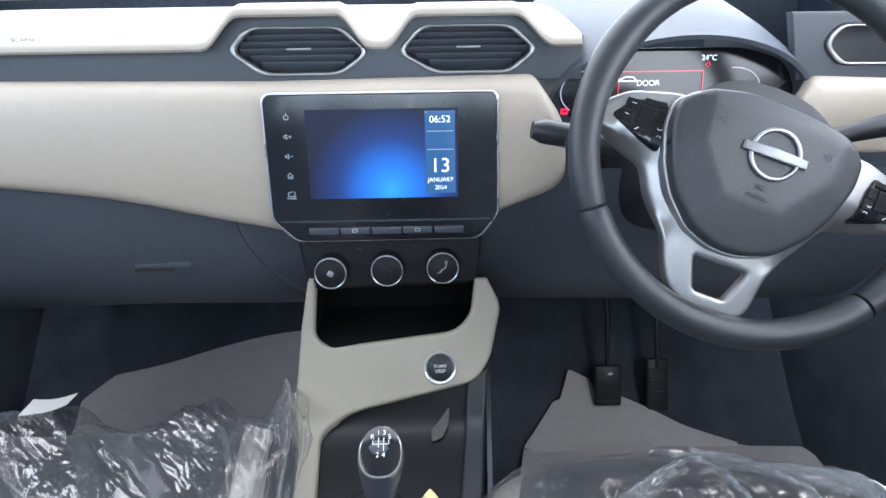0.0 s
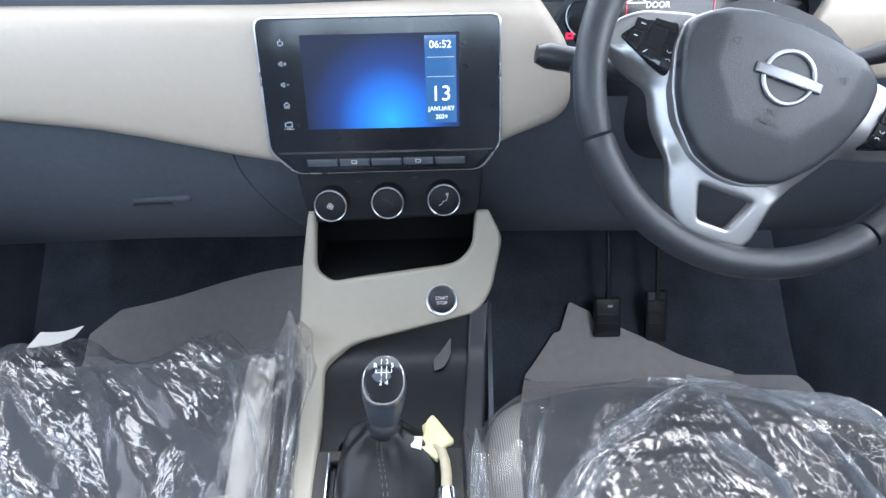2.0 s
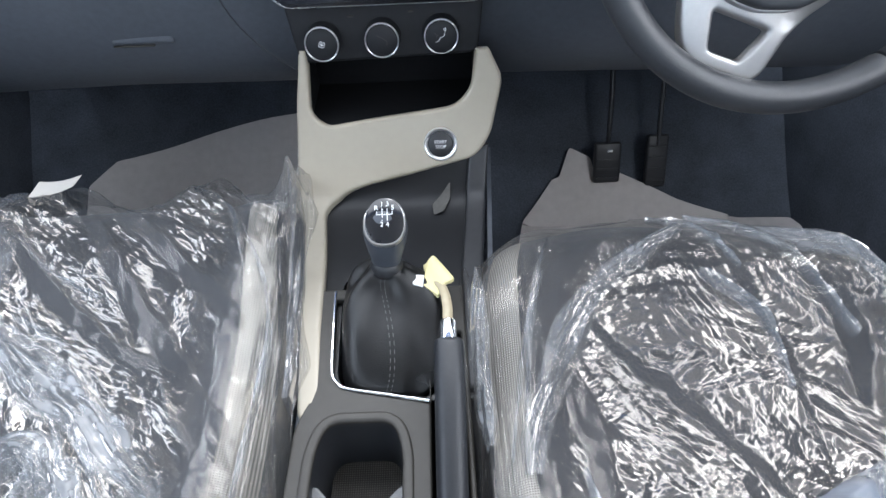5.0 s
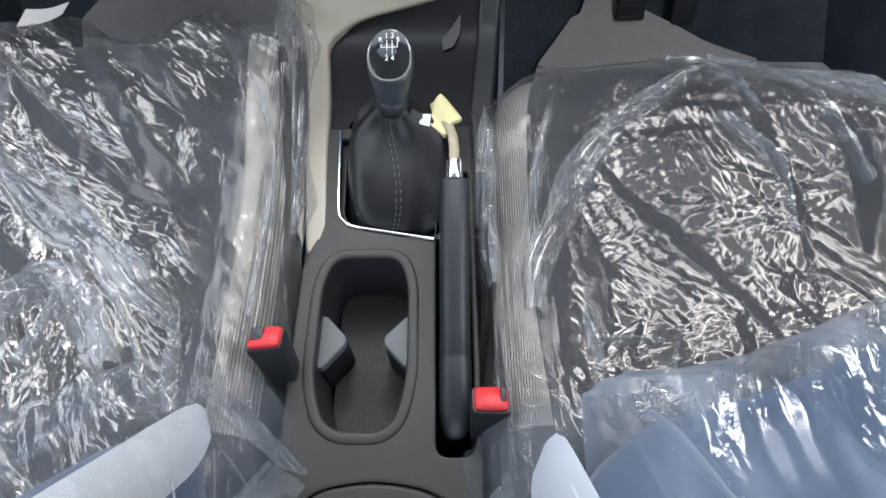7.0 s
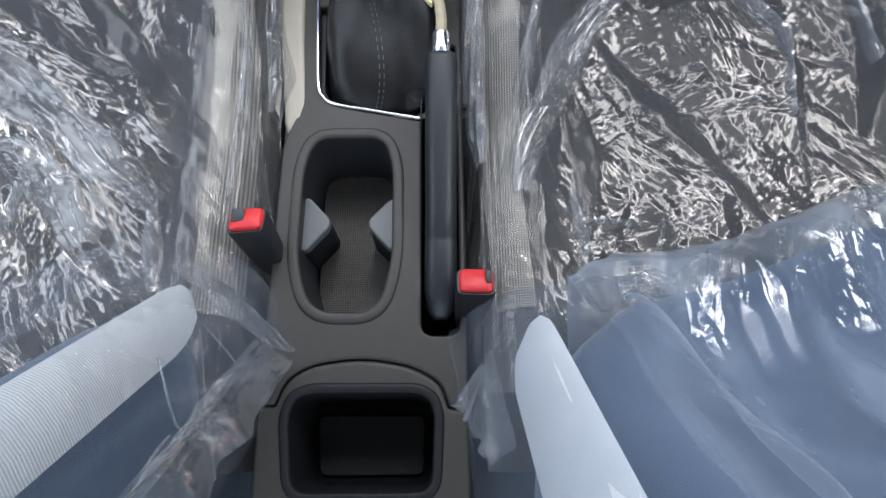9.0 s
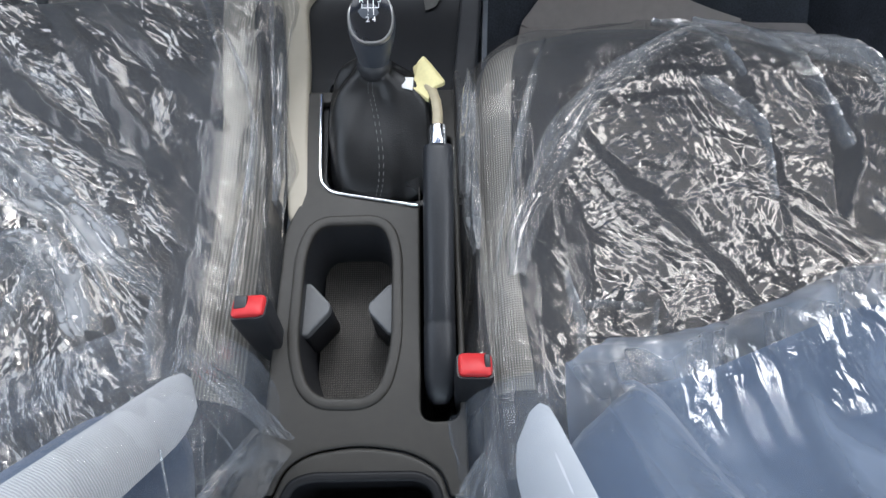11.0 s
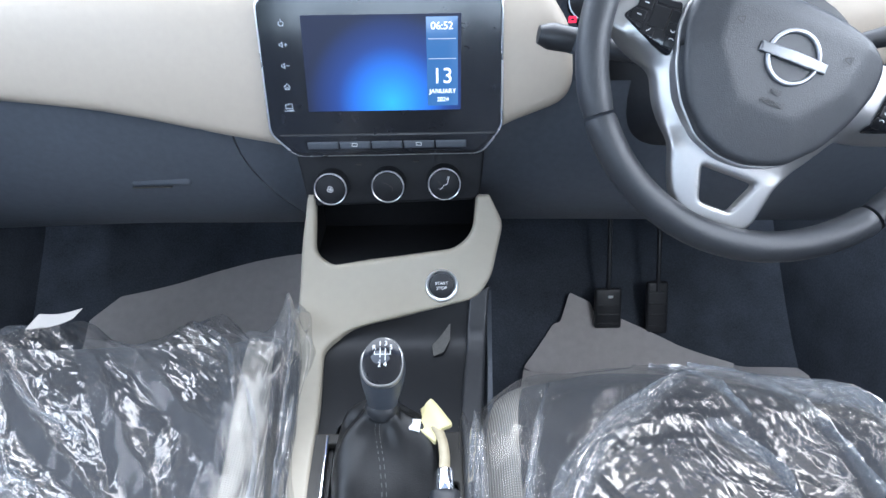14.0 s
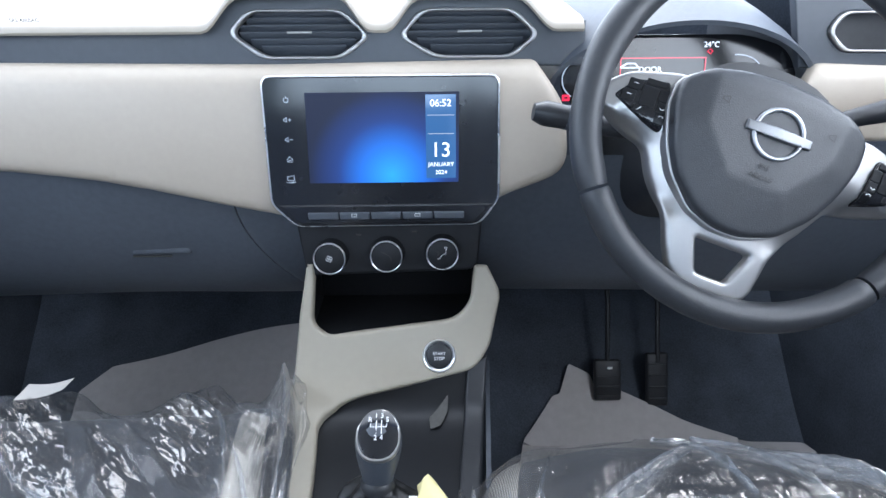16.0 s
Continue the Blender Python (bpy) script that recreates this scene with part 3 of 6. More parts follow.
def hood(x):
    """Height of the soft pad's front lip, raised over the two middle vents."""
    def bump(a, b, c, d, top):
        return top * smoothstep(a, b, x) * (1 - smoothstep(c, d, x))
    return 0.866 + bump(-0.212, -0.162, -0.046, -0.010, 0.038) + bump(0.008, 0.048, 0.162, 0.212, 0.036)


strip_line = [(x, hood(x) + 0.012) for x in spread(-0.70, 0.25, 76)] + [(0.25, 0.825), (-0.70, 0.825)]
VENT_N = Vector((0, -1, 0.1)).normalized()


def on_vents(x, z, h=0.0):
    return Vector((x, 0.842 + 0.1 * (z - 0.862), z)) + VENT_N * h


vent_shapes = [[(-0.182, 0.865), (-0.155, 0.889), (-0.047, 0.889), (-0.014, 0.861), (-0.050, 0.838), (-0.142, 0.838)],
               [(0.024, 0.861), (0.053, 0.889), (0.158, 0.889), (0.192, 0.862), (0.159, 0.838), (0.068, 0.838)]]
vent_shapes = [[(x + (0.0035 if x > c else -0.0035), z + (0.003 if z > 0.87 else -0.003 if z < 0.85 else 0)) for x, z in v] for v, c in zip(vent_shapes, (-0.098, 0.108))]


def shrink(poly, d):
    c = Vector((sum(p[0] for p in poly) / len(poly), sum(p[1] for p in poly) / len(poly)))
    return [tuple(Vector(p) + (c - Vector(p)).normalized() * d) for p in poly]


part("vent_strip", sheet(strip_line, on_vents, [fillet(shrink(v, 0.004), 0.012) for v in vent_shapes], step=0.016, thick=0.012, rnd=0.002), STRIP, dash, "slate grey strip round the vents")
part("vent_strip", sheet([(0.50, 0.90), (0.70, 0.90), (0.70, 0.82), (0.52, 0.82)], on_vents, [fillet([(0.545, 0.862), (0.56, 0.885), (0.69, 0.885), (0.69, 0.838), (0.568, 0.838)], 0.01)], step=0.02, thick=0.012, rnd=0.002), STRIP, dash, "slate grey strip round the vents")
# soft upper pad: lip, crown and the long top to the windscreen
verts, faces = [], []
xs = spread(-0.70, 0.245, 124)
rows_v = [(0.0, 0.829, 0.0), (0.0, 0.827, 0.003), (0.0, 0.829, 0.008), (0.0, 0.836, 0.012), (0.05, 0.852, 0.016), (0.2, 0.88, 0.018), (0.5, 0.93, 0.022), (0.8, 1.0, 0.026), (1, 1.1, 0.028), (1, 1.25, 0.022), (1, 1.38, 0.01)]
for x in xs:
    for k, y, dz in rows_v:
        verts.append((x, y, hood(x) * (1 - k) + 0.868 * k + dz))
c = len(rows_v)
for i in range(len(xs) - 1):
    for j in range(c - 1):
        a = i * c + j
        faces.append([a, a + 1, a + c + 1, a + c])
part("upper_pad", mesh_from(verts, faces), PAD, dash, "pale cream soft dashboard top")
lettering("airbag_word", "SRS AIRBAG", 0.0066, frame_of(Vector((-0.412, 0.8235, 0.8835)), (1, 0, 0), (0, 0.136, 1)), GREY, dash)

# vents
for shape in vent_shapes:
    cx = sum(p[0] for p in shape) / 6
    vent = thing("air_vent", on_vents(cx, 0.864), "hexagonal air vent with a satin silver surround", "air vent", group="dashboard air vents")
    part("surround", sheet(fillet(shape, 0.014, 6), lambda x, z, h=0.0: on_vents(x, z, h + 0.005), [fillet(shrink(shape, 0.0065), 0.012, 6)], step=0.05, thick=0.012, rnd=0.0018), SILVER, vent)
    part("backing", sheet(fillet(shrink(shape, 0.004), 0.012), lambda x, z, h=0.0: on_vents(x, z, h - 0.026), step=0.03, thick=0.002, rnd=0.0005), DARK, vent)
    inner = shrink(shape, 0.008)
    zs = (0.8455, 0.8535, 0.8615, 0.8695, 0.8775, 0.8840)
    for z in zs:
        lo, hi = cx, cx
        xsamp = spread(cx - 0.1, cx + 0.1, 160)
        ins = [q for q in xsamp if inside((q, z), inner)]
        if ins:
            lo, hi = min(ins), max(ins)
            part("slat", block(on_vents((lo + hi) / 2, z, -0.012), (hi - lo, 0.014, 0.0022), 0.0008, Matrix.Rotation(radians(-58), 4, "X")), STRIP, vent)
    part("slider", block(on_vents(cx, 0.866, -0.003), (0.030, 0.004, 0.003), 0.001), SILVER, vent, "small silver slider")
vent = thing("air_vent", on_vents(0.62, 0.862), "corner air vent with a thin silver surround", "air vent", group="dashboard air vents")
corner = [(0.545, 0.862), (0.56, 0.885), (0.69, 0.885), (0.69, 0.838), (0.568, 0.838)]
part("surround", sheet(fillet(corner, 0.012), lambda x, z, h=0.0: on_vents(x, z, h + 0.005), [fillet(shrink(corner, 0.006), 0.01)], step=0.05, thick=0.01, rnd=0.0015), SILVER, vent)
part("backing", sheet(fillet(corner, 0.01), lambda x, z, h=0.0: on_vents(x, z, h - 0.03), step=0.03, thick=0.002, rnd=0.0005), BLACK, vent)

# lower dashboard
low_line = Curve([(0.800, 0.735), (0.802, 0.70), (0.812, 0.655), (0.828, 0.60), (0.852, 0.545), (0.89, 0.495), (0.95, 0.455), (1.10, 0.44), (1.36, 0.46)])


def low_bend(x, t):
    rise = -0.05 * smoothstep(-0.45, -0.15, x) * (1 - t) if x < 0 else -0.05 * (1 - t)
    return (0.012 * math.cos(x * 4), rise * 0.3)


def low_panel(x0, x1, n, label, seam0=None, seam1=None, lift=0.0):
    """Part of the lower dashboard between two edges, which may curve."""
    verts, faces, m = [], [], 44
    for i in range(n + 1):
        for j in range(m + 1):
            t = j / m
            a = seam0(t) if seam0 else x0
            b = seam1(t) if seam1 else x1
            x = a + (b - a) * i / n
            p, _ = low_line.at(t * low_line.s[-1])
            dy, dz = low_bend(x, t)
            edge = min(i, n - i) / n
            verts.append((x, p[0] + dy - lift + (0.003 if edge == 0 else 0.0), p[1] + dz))
    for i in range(n):
        for j in range(m):
            a = i * (m + 1) + j
            faces.append([a, a + 1, a + m + 2, a + m + 1])
    part("lower_panel", mesh_from(verts, faces), DARK, dash, label)


def seam(t):
    return -0.203 + 0.075 * smoothstep(0.10, 0.42, t)


low_panel(-0.70, 0, 40, "charcoal glovebox lid with a curved edge", seam1=lambda t: seam(t) - 0.0012)
low_panel(0, -0.09, 14, "charcoal knee panel beside the console", seam0=lambda t: seam(t) + 0.0012, seam1=lambda t: -0.09 + 0.03 * smoothstep(0.1, 0.42, t))
low_panel(0.10, 0.70, 30, "charcoal knee panel under the steering column")
glove = part("glovebox_handle", block((-0.322, 0.845, 0.583), (0.085, 0.016, 0.026), 0.006, Matrix.Rotation(radians(-10), 4, "X")), DARK, dash, "recessed dark glovebox pull")
part("handle_lip", block((-0.333, 0.8325, 0.572), (0.055, 0.004, 0.0016), 0.0006), GREY, glove, "thin lit lip")

# ---- touch screen ----
screen = thing("touch_screen", on_face(0.786)(0, 0.65), "wide black glass touch screen showing blue clock page", "screen")
bezel = [(-0.138, 0.8245), (0.142, 0.8245), (0.1445, 0.676), (0.120, 0.6445), (-0.110, 0.6435), (-0.139, 0.673)]
part("silver_edge", sheet(fillet(bezel, [0.012, 0.012, 0.01, 0.012, 0.012, 0.01], 6), lambda x, z, h=0.0: on_face(0.786)(x, z, h + 0.0002), step=0.05, thick=0.012, rnd=0.0022), POLISHED, screen, "thin bright metal rim")
glass = part("glass", sheet(fillet(shrink(bezel, 0.0028), [0.011, 0.011, 0.009, 0.011, 0.011, 0.009], 6), lambda x, z, h=0.0: on_face(0.786)(x, z, h + 0.0008), step=0.05, thick=0.006, rnd=0.0012), PIANO, screen, "gloss black glass front")
FACE_M = frame_of(on_face(0.786)(0, 0.75, 0.0012), (1, 0, 0), SCREEN_TILT)


def fx(x, z):
    """Place on the glass, in metres from its middle."""
    return (x, (z - 0.75) / SCREEN_TILT.z)


shine = bpy.data.materials.new("blue_display")
shine.use_nodes = True
nt = shine.node_tree
pb = nt.nodes["Principled BSDF"]
pb.inputs["Base Color"].default_value = (0.006, 0.007, 0.012, 1)
pb.inputs["Roughness"].default_value = 0.45
pb.inputs["Specular IOR Level"].default_value = 0.25
co = nt.nodes.new("ShaderNodeTexCoord")
mp = nt.nodes.new("ShaderNodeMapping")
mp.inputs["Location"].default_value = (-0.012, 0, -0.708)
mp.inputs["Scale"].default_value = (1, 0, 1.0)
ln = nt.nodes.new("ShaderNodeVectorMath")
ln.operation = "LENGTH"
cr = nt.nodes.new("ShaderNodeValToRGB")
cr.color_ramp.elements[0].position, cr.color_ramp.elements[0].color = 0.0, (0.055, 0.34, 0.95, 1)
cr.color_ramp.elements[1].position, cr.color_ramp.elements[1].color = 0.10, (0.010, 0.013, 0.032, 1)
mid = cr.color_ramp.elements.new(0.034)
mid.color = (0.03, 0.16, 0.62, 1)
far = cr.color_ramp.elements.new(0.064)
far.color = (0.016, 0.042, 0.18, 1)
nt.links.new(co.outputs["Object"], mp.inputs["Vector"])
nt.links.new(mp.outputs[0], ln.inputs[0])
nt.links.new(ln.outputs["Value"], cr.inputs[0])
nt.links.new(cr.outputs[0], pb.inputs["Emission Color"])
pb.inputs["Emission Strength"].default_value = SCREEN_GLOW


def on_glass(lift):
    return lambda x, z, h=0.0: on_face(0.786)(x, z, h + 0.0008 + lift)


display = part("display", sheet([(-0.087, 0.805), (0.094, 0.805), (0.093, 0.699), (-0.088, 0.699)], on_glass(0.0006), step=0.03, thick=0.0008, rnd=0.0002), shine, screen, "lit deep blue display")
side = part("sidebar", sheet([(0.054, 0.802), (0.090, 0.802), (0.090, 0.704), (0.054, 0.704)], on_glass(0.0012), step=0.03, thick=0.0008, rnd=0.0002), PALE, display, "pale blue clock column")


def words(name, text, size, x, z, material, parent, lift=0.0016):
    o = on_glass(lift)(x, z)
    return lettering(name, text, size, frame_of(o, (1, 0, 0), SCREEN_TILT), material, parent)


words("clock_digits", "06:52", 0.0115, 0.072, 0.792, LIT, display)
words("date_digits", "13", 0.0245, 0.0718, 0.7372, LIT, display)
words("month_word", "JANUARY", 0.0073, 0.072, 0.7205, LIT, display)
words("year_digits", "2024", 0.0072, 0.072, 0.711, LIT, display)
for z in (0.7785, 0.757):
    part("divider", stroke([fx(0.0565, z), fx(0.0875, z)], FACE_M, 0.0008, 0.0012), ICON, display)


def arc(cx, cz, r, a0, a1, n=16):
    return [(cx + r * math.cos(radians(a0 + (a1 - a0) * i / n)), cz + r * math.sin(radians(a0 + (a1 - a0) * i / n))) for i in range(n + 1)]


def icon(name, *lines):
    bm = bmesh.new()
    for pts in lines:
        s = stroke([fx(*p) for p in pts], FACE_M, 0.0007, 0.0006)
        me = bpy.data.meshes.new("tmp")
        s.to_mesh(me)
        s.free()
        bm.from_mesh(me)
        bpy.data.meshes.remove(me)
    part(name, bm, ICON, screen, fix=False)


icon("power_icon", arc(-0.109, 0.797, 0.0028, 125, 415), [(-0.109, 0.7985), (-0.109, 0.8015)])
for z, plus in ((0.7745, True), (0.7515, False)):
    lines = [[(-0.1135, z - 0.001), (-0.1135, z + 0.001), (-0.112, z + 0.001), (-0.110, z + 0.0028), (-0.110, z - 0.0028), (-0.112, z - 0.001), (-0.1135, z - 0.001)], [(-0.108, z), (-0.1045, z)]]
    if plus:
        lines.append([(-0.10625, z - 0.0018), (-0.10625, z + 0.0018)])
    icon("volume_icon", *lines)
icon("home_icon", [(-0.1135, 0.728), (-0.110, 0.7315), (-0.1065, 0.728)], [(-0.1125, 0.7285), (-0.1125, 0.725), (-0.111, 0.725), (-0.111, 0.727), (-0.109, 0.727), (-0.109, 0.725), (-0.1075, 0.725), (-0.1075, 0.7285)])
icon("camera_icon", [(-0.1145, 0.7075), (-0.1145, 0.703), (-0.1065, 0.703), (-0.1065, 0.7085), (-0.111, 0.7085), (-0.111, 0.7075), (-0.1145, 0.7075)])
words("camera_word", "CAMERA", 0.0030, -0.1105, 0.7003, ICON, screen, 0.0002)
part("lower_ridge", sheet([(-0.128, 0.672), (0.136, 0.672), (0.112, 0.648), (-0.104, 0.648)], on_glass(0.0025), step=0.04, thick=0.003, rnd=0.0018), PIANO, screen, "gloss black key ledge")
x0 = -0.093
for k in range(5):
    w = 0.0375
    key = part("key", sheet(fillet([(x0 + k * 0.0388, 0.663), (x0 + k * 0.0388 + w, 0.663), (x0 + k * 0.0388 + w, 0.6545), (x0 + k * 0.0388 + 0.001, 0.6545)], 0.0015), on_glass(0.006), step=0.03, thick=0.004, rnd=0.0015), STRIP, screen, "slim grey key")
    if k in (1, 3):
        cxk = x0 + k * 0.0388 + w / 2
        part("key_mark", stroke([(cxk - 0.003, (0.6575 - 0.75)), (cxk + 0.003, (0.6575 - 0.75)), (cxk + 0.003, (0.6610 - 0.75)), (cxk - 0.003, (0.6610 - 0.75)), (cxk - 0.003, (0.6575 - 0.75))], FACE_M, 0.0006, 0.0072), WHITE, key)

# ---- climate controls ----
climate = thing("climate_panel", (0.0, 0.78, 0.58), "black climate panel with three chrome-ringed knobs", "control panel")
KN = Vector((0, -1, 0.2)).normalized()
KU = Vector((0, 0.2, 1)).normalized()


def on_knobs(x, z, h=0.0):
    return Vector((x, 0.772 + 0.2 * (z - 0.60), z)) + KN * h


part("panel", sheet(fillet([(-0.115, 0.648), (0.125, 0.648), (0.118, 0.578), (-0.104, 0.572)], 0.014), on_knobs, step=0.03, thick=0.03, rnd=0.004), MATTE, climate)
for k, x in enumerate((-0.0705, 0.0015, 0.0725)):
    z = 0.600 + 0.002 * k
    o = on_knobs(x, z)
    knob = part("knob", lathe(o, KN, [(0.0225, 0.0), (0.0222, 0.004), (0.0205, 0.006), (0.0200, 0.0185), (0.0175, 0.0205), (0.0, 0.0205)], 40), MATTE, climate, "round black rotary knob")
    part("ring", lathe(o, KN, [(0.0190, 0.0195), (0.0192, 0.0212), (0.0198, 0.0215), (0.0205, 0.0208), (0.0206, 0.0180), (0.0200, 0.0170)], 48, False), POLISHED, knob, "bright chrome ring")
    fm = frame_of(o + KN * 0.0208, (1, 0, 0), KU)
    if k == 0:
        for q in range(4):
            a = q * 90 + 20
            part("fan_icon", stroke([(0.0006 * math.cos(radians(a)), 0.0006 * math.sin(radians(a)))] + [(0.0022 * math.cos(radians(a)) + 0.0018 * math.cos(radians(a + b)), 0.0022 * math.sin(radians(a)) + 0.0018 * math.sin(radians(a + b))) for b in range(-160, 161, 40)], fm, 0.0006), WHITE, knob)
    elif k == 1:
        part("temperature_icon", stroke([(-0.006, 0.006), (0.0, 0.0035), (0.006, -0.001), (0.0055, -0.006)], fm, 0.0005), GREY, knob)
    else:
        part("air_icon", stroke([(0.005, 0.007), (0.0035, 0.0005), (-0.001, -0.001), (-0.003, -0.005), (-0.0065, -0.006)], fm, 0.0006), WHITE, knob)
        part("air_icon", stroke([(p[0] + 0.0045, p[1] + 0.0085) for p in arc(0, 0, 0.0014, 0, 360)], fm, 0.0005), WHITE, knob)
        part("air_icon", stroke([(-0.008, 0.004), (-0.004, 0.002), (-0.006, -0.001)], fm, 0.0005), GREY, knob)
for x, z in ((-0.035, 0.626), (0.037, 0.629)):
    part("small_mark", block(on_knobs(x, z, 0.0), (0.007, 0.002, 0.002), 0.0006), GREY, climate)

# ---- centre console ----
console = thing("centre_console", (0, 0.3, 0.05), "beige and dark grey centre console between the seats", "console")
PR = Curve([(0.790, 0.64), (0.765, 0.58), (0.735, 0.50), (0.700, 0.442), (0.655, 0.419), (0.5, 0.411), (0.37, 0.405), (0.28, 0.402)])
on_console = PR.place(-1)


def cs(pts):
    return [(x, PR.of_y(y)) for x, y in pts]


frame_pts = cs([(-0.104, 0.769), (-0.108, 0.760), (-0.116, 0.745), (-0.125, 0.700), (-0.115, 0.640), (-0.105, 0.574), (-0.098, 0.478), (-0.088, 0.380), (-0.082, 0.366), (-0.072, 0.372), (-0.067, 0.404),
                (-0.074, 0.477), (-0.078, 0.574), (-0.088, 0.668), (-0.060, 0.687), (-0.036, 0.6925), (0.115, 0.7135), (0.134, 0.728), (0.149, 0.754), (0.131, 0.767), (0.114, 0.767), (0.109, 0.750), (0.088, 0.7425), (-0.080, 0.735), (-0.099, 0.741), (-0.094, 0.763), (-0.094, 0.769)])
part("trim_frame", sheet(fillet(frame_pts, [0.002, 0.01, 0.01, 0.02, 0.02, 0.02, 0.02, 0.006, 0.006, 0.006, 0.006, 0.02, 0.02, 0.03, 0.01, 0.01, 0.02, 0.012, 0.012, 0.003, 0.002, 0.016, 0.016, 0.014, 0.014, 0.01, 0.002], 6),
                             on_console, step=0.012, thick=0.012, rnd=0.0045), BEIGE, console, "satin beige trim frame")
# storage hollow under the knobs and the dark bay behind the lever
# the hollow's shade is put into its near-black colour
part("hollow", block((0.005, 0.845, 0.54), (0.22, 0.004, 0.13), 0.001), SHADE_BLACK, console, "black storage hollow, darkened for its shade")
part("hollow_floor", block((0.005, 0.80, 0.497), (0.22, 0.13, 0.004), 0.001), SHADE_BLACK, console)
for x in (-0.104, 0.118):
    part("hollow_side", block((x, 0.82, 0.522), (0.006, 0.11, 0.10), 0.002), SHADE_BLACK, console)
part("bay_plate", sheet(fillet(cs([(-0.086, 0.392), (-0.094, 0.60), (-0.102, 0.690), (-0.060, 0.704), (0.118, 0.722), (0.110, 0.56), (0.092, 0.392)]), 0.004), lambda x, t, h=0.0: on_console(x, t, h - 0.0125), [fillet(cs([(-0.052, 0.41), (-0.056, 0.56), (0.06, 0.56), (0.055, 0.395)]), 0.02)], step=0.014, thick=0.003, rnd=0.001), SATIN, console, "gloss black plate round the lever")
for x0, x1, y0, y1 in ((-0.108, -0.121, 0.40, 0.80), (0.108, 0.135, 0.42, 0.80)):
    part("side_wall", loft([[Vector((x0, y0, 0.398)), Vector((x0, y0, 0.05)), Vector((x0 + 0.006, y0, 0.05)), Vector((x0 + 0.006, y0, 0.398))],
                            [Vector((x1, y1, 0.41)), Vector((x1, y1, 0.05)), Vector((x1 + 0.006, y1, 0.05)), Vector((x1 + 0.006, y1, 0.41))]]), DARK, console)
part("right_rail", sheet(fillet(cs([(0.104, 0.7165), (0.131, 0.722), (0.112, 0.56), (0.101, 0.40), (0.0845, 0.40), (0.0865, 0.56)]), 0.004), lambda x, s, h=0.0: on_console(x, s, h - 0.003), step=0.015, thick=0.01, rnd=0.004), BLACK, console, "dark grey side rail")

# top deck with cup well, brake slot
deck = flat((0, 0, 0.398), (1, 0, 0), (0, 1, 0.02), (0, -0.02, 1))
cup_hole = fillet([(-0.056, 0.366), (0.010, 0.366), (0.020, 0.335), (0.0205, 0.24), (0.008, 0.192), (-0.052, 0.193), (-0.067, 0.24), (-0.066, 0.335)], 0.022, 6)
slot_hole = fillet([(0.0465, 0.47), (0.0805, 0.47), (0.0805, 0.172), (0.0465, 0.172)], [0.004, 0.004, 0.012, 0.012], 6)
lever_hole = fillet([(-0.0605, 0.52), (-0.055, 0.418), (-0.036, 0.401), (0.0455, 0.384), (0.0455, 0.52)], [0.004, 0.02, 0.02, 0.001, 0.004], 6)
deck_line = fillet([(-0.080, 0.535), (-0.075, 0.40), (-0.088, 0.36), (-0.091, 0.1145), (-0.0775, 0.1145), (-0.0695, 0.1355), (-0.0495, 0.1475), (-0.006, 0.154), (0.0385, 0.1465), (0.064, 0.132), (0.0705, 0.1115), (0.0865, 0.1095), (0.0865, 0.535)], [0.002, 0.01, 0.01, 0.002, 0.002, 0.012, 0.02, 0.05, 0.02, 0.012, 0.002, 0.001, 0.001], 6)
part("top_deck", sheet(deck_line, deck, [cup_hole, slot_hole, lever_hole], step=0.014, thick=0.008, rnd=0.0025), GREY, console, "dark grey grained top deck")
part("cup_rim", sheet(offset(cup_hole, 0.010), lambda x, y, h=0.0: deck(x, y, h + 0.0028), [offset(cup_hole, -0.0009)], step=0.03, thick=0.005, rnd=0.0035), GREY, console, "raised rim round the cup well")


def well(poly, z_top, z_low, taper=0.0, shrink_center=None):
    c = Vector(shrink_center or (sum(p[0] for p in poly) / len(poly), sum(p[1] for p in poly) / len(poly)))
    low = [Vector(p) + (c - Vector(p)) * taper for p in poly]
    return loft([[Vector((p[0], p[1], z_top)) for p in poly], [Vector((p.x, p.y, z_low)) for p in low]], False)


cups = part("cup_well", well(cup_hole, 0.400, 0.325, 0.06), BLACK, console, "black twin cup well")
part("well_mat", sheet(fillet([(-0.060, 0.366), (0.016, 0.366), (0.018, 0.195), (-0.062, 0.195)], 0.02), flat((0, 0, 0.327), (1, 0, 0), (0, 1, 0), (0, 0, 1)), step=0.04, thick=0.003, rnd=0.001), CUPMAT, cups, "dark brown patterned rubber mat")
for pts in ([(-0.068, 0.309), (-0.062, 0.310), (-0.0415, 0.288), (-0.0415, 0.280), (-0.062, 0.256), (-0.068, 0.256)], [(0.024, 0.308), (0.016, 0.308), (-0.0045, 0.287), (-0.0045, 0.279), (0.016, 0.256), (0.024, 0.256)]):
    part("divider", sheet(fillet(pts, 0.004), flat((0, 0, 0.389), (1, 0, 0), (0, 1, 0), (0, 0, 1)), step=0.01, thick=0.010, rnd=0.002), SILVERGREY, cups, "light grey cup divider")
    part("divider_foot", sheet(fillet(pts, 0.004), flat((0, 0, 0.381), (1, 0, 0), (0, 1, 0), (0, 0, 1)), step=0.01, thick=0.052, rnd=0.002), MATTE, cups, "black lower part of the divider")
# shade down in the slot is painted as a blacker plastic
part("slot_well", well(slot_hole, 0.402, 0.30, 0.0), SHADE_BLACK, console, "black brake slot, darkened for its shade")
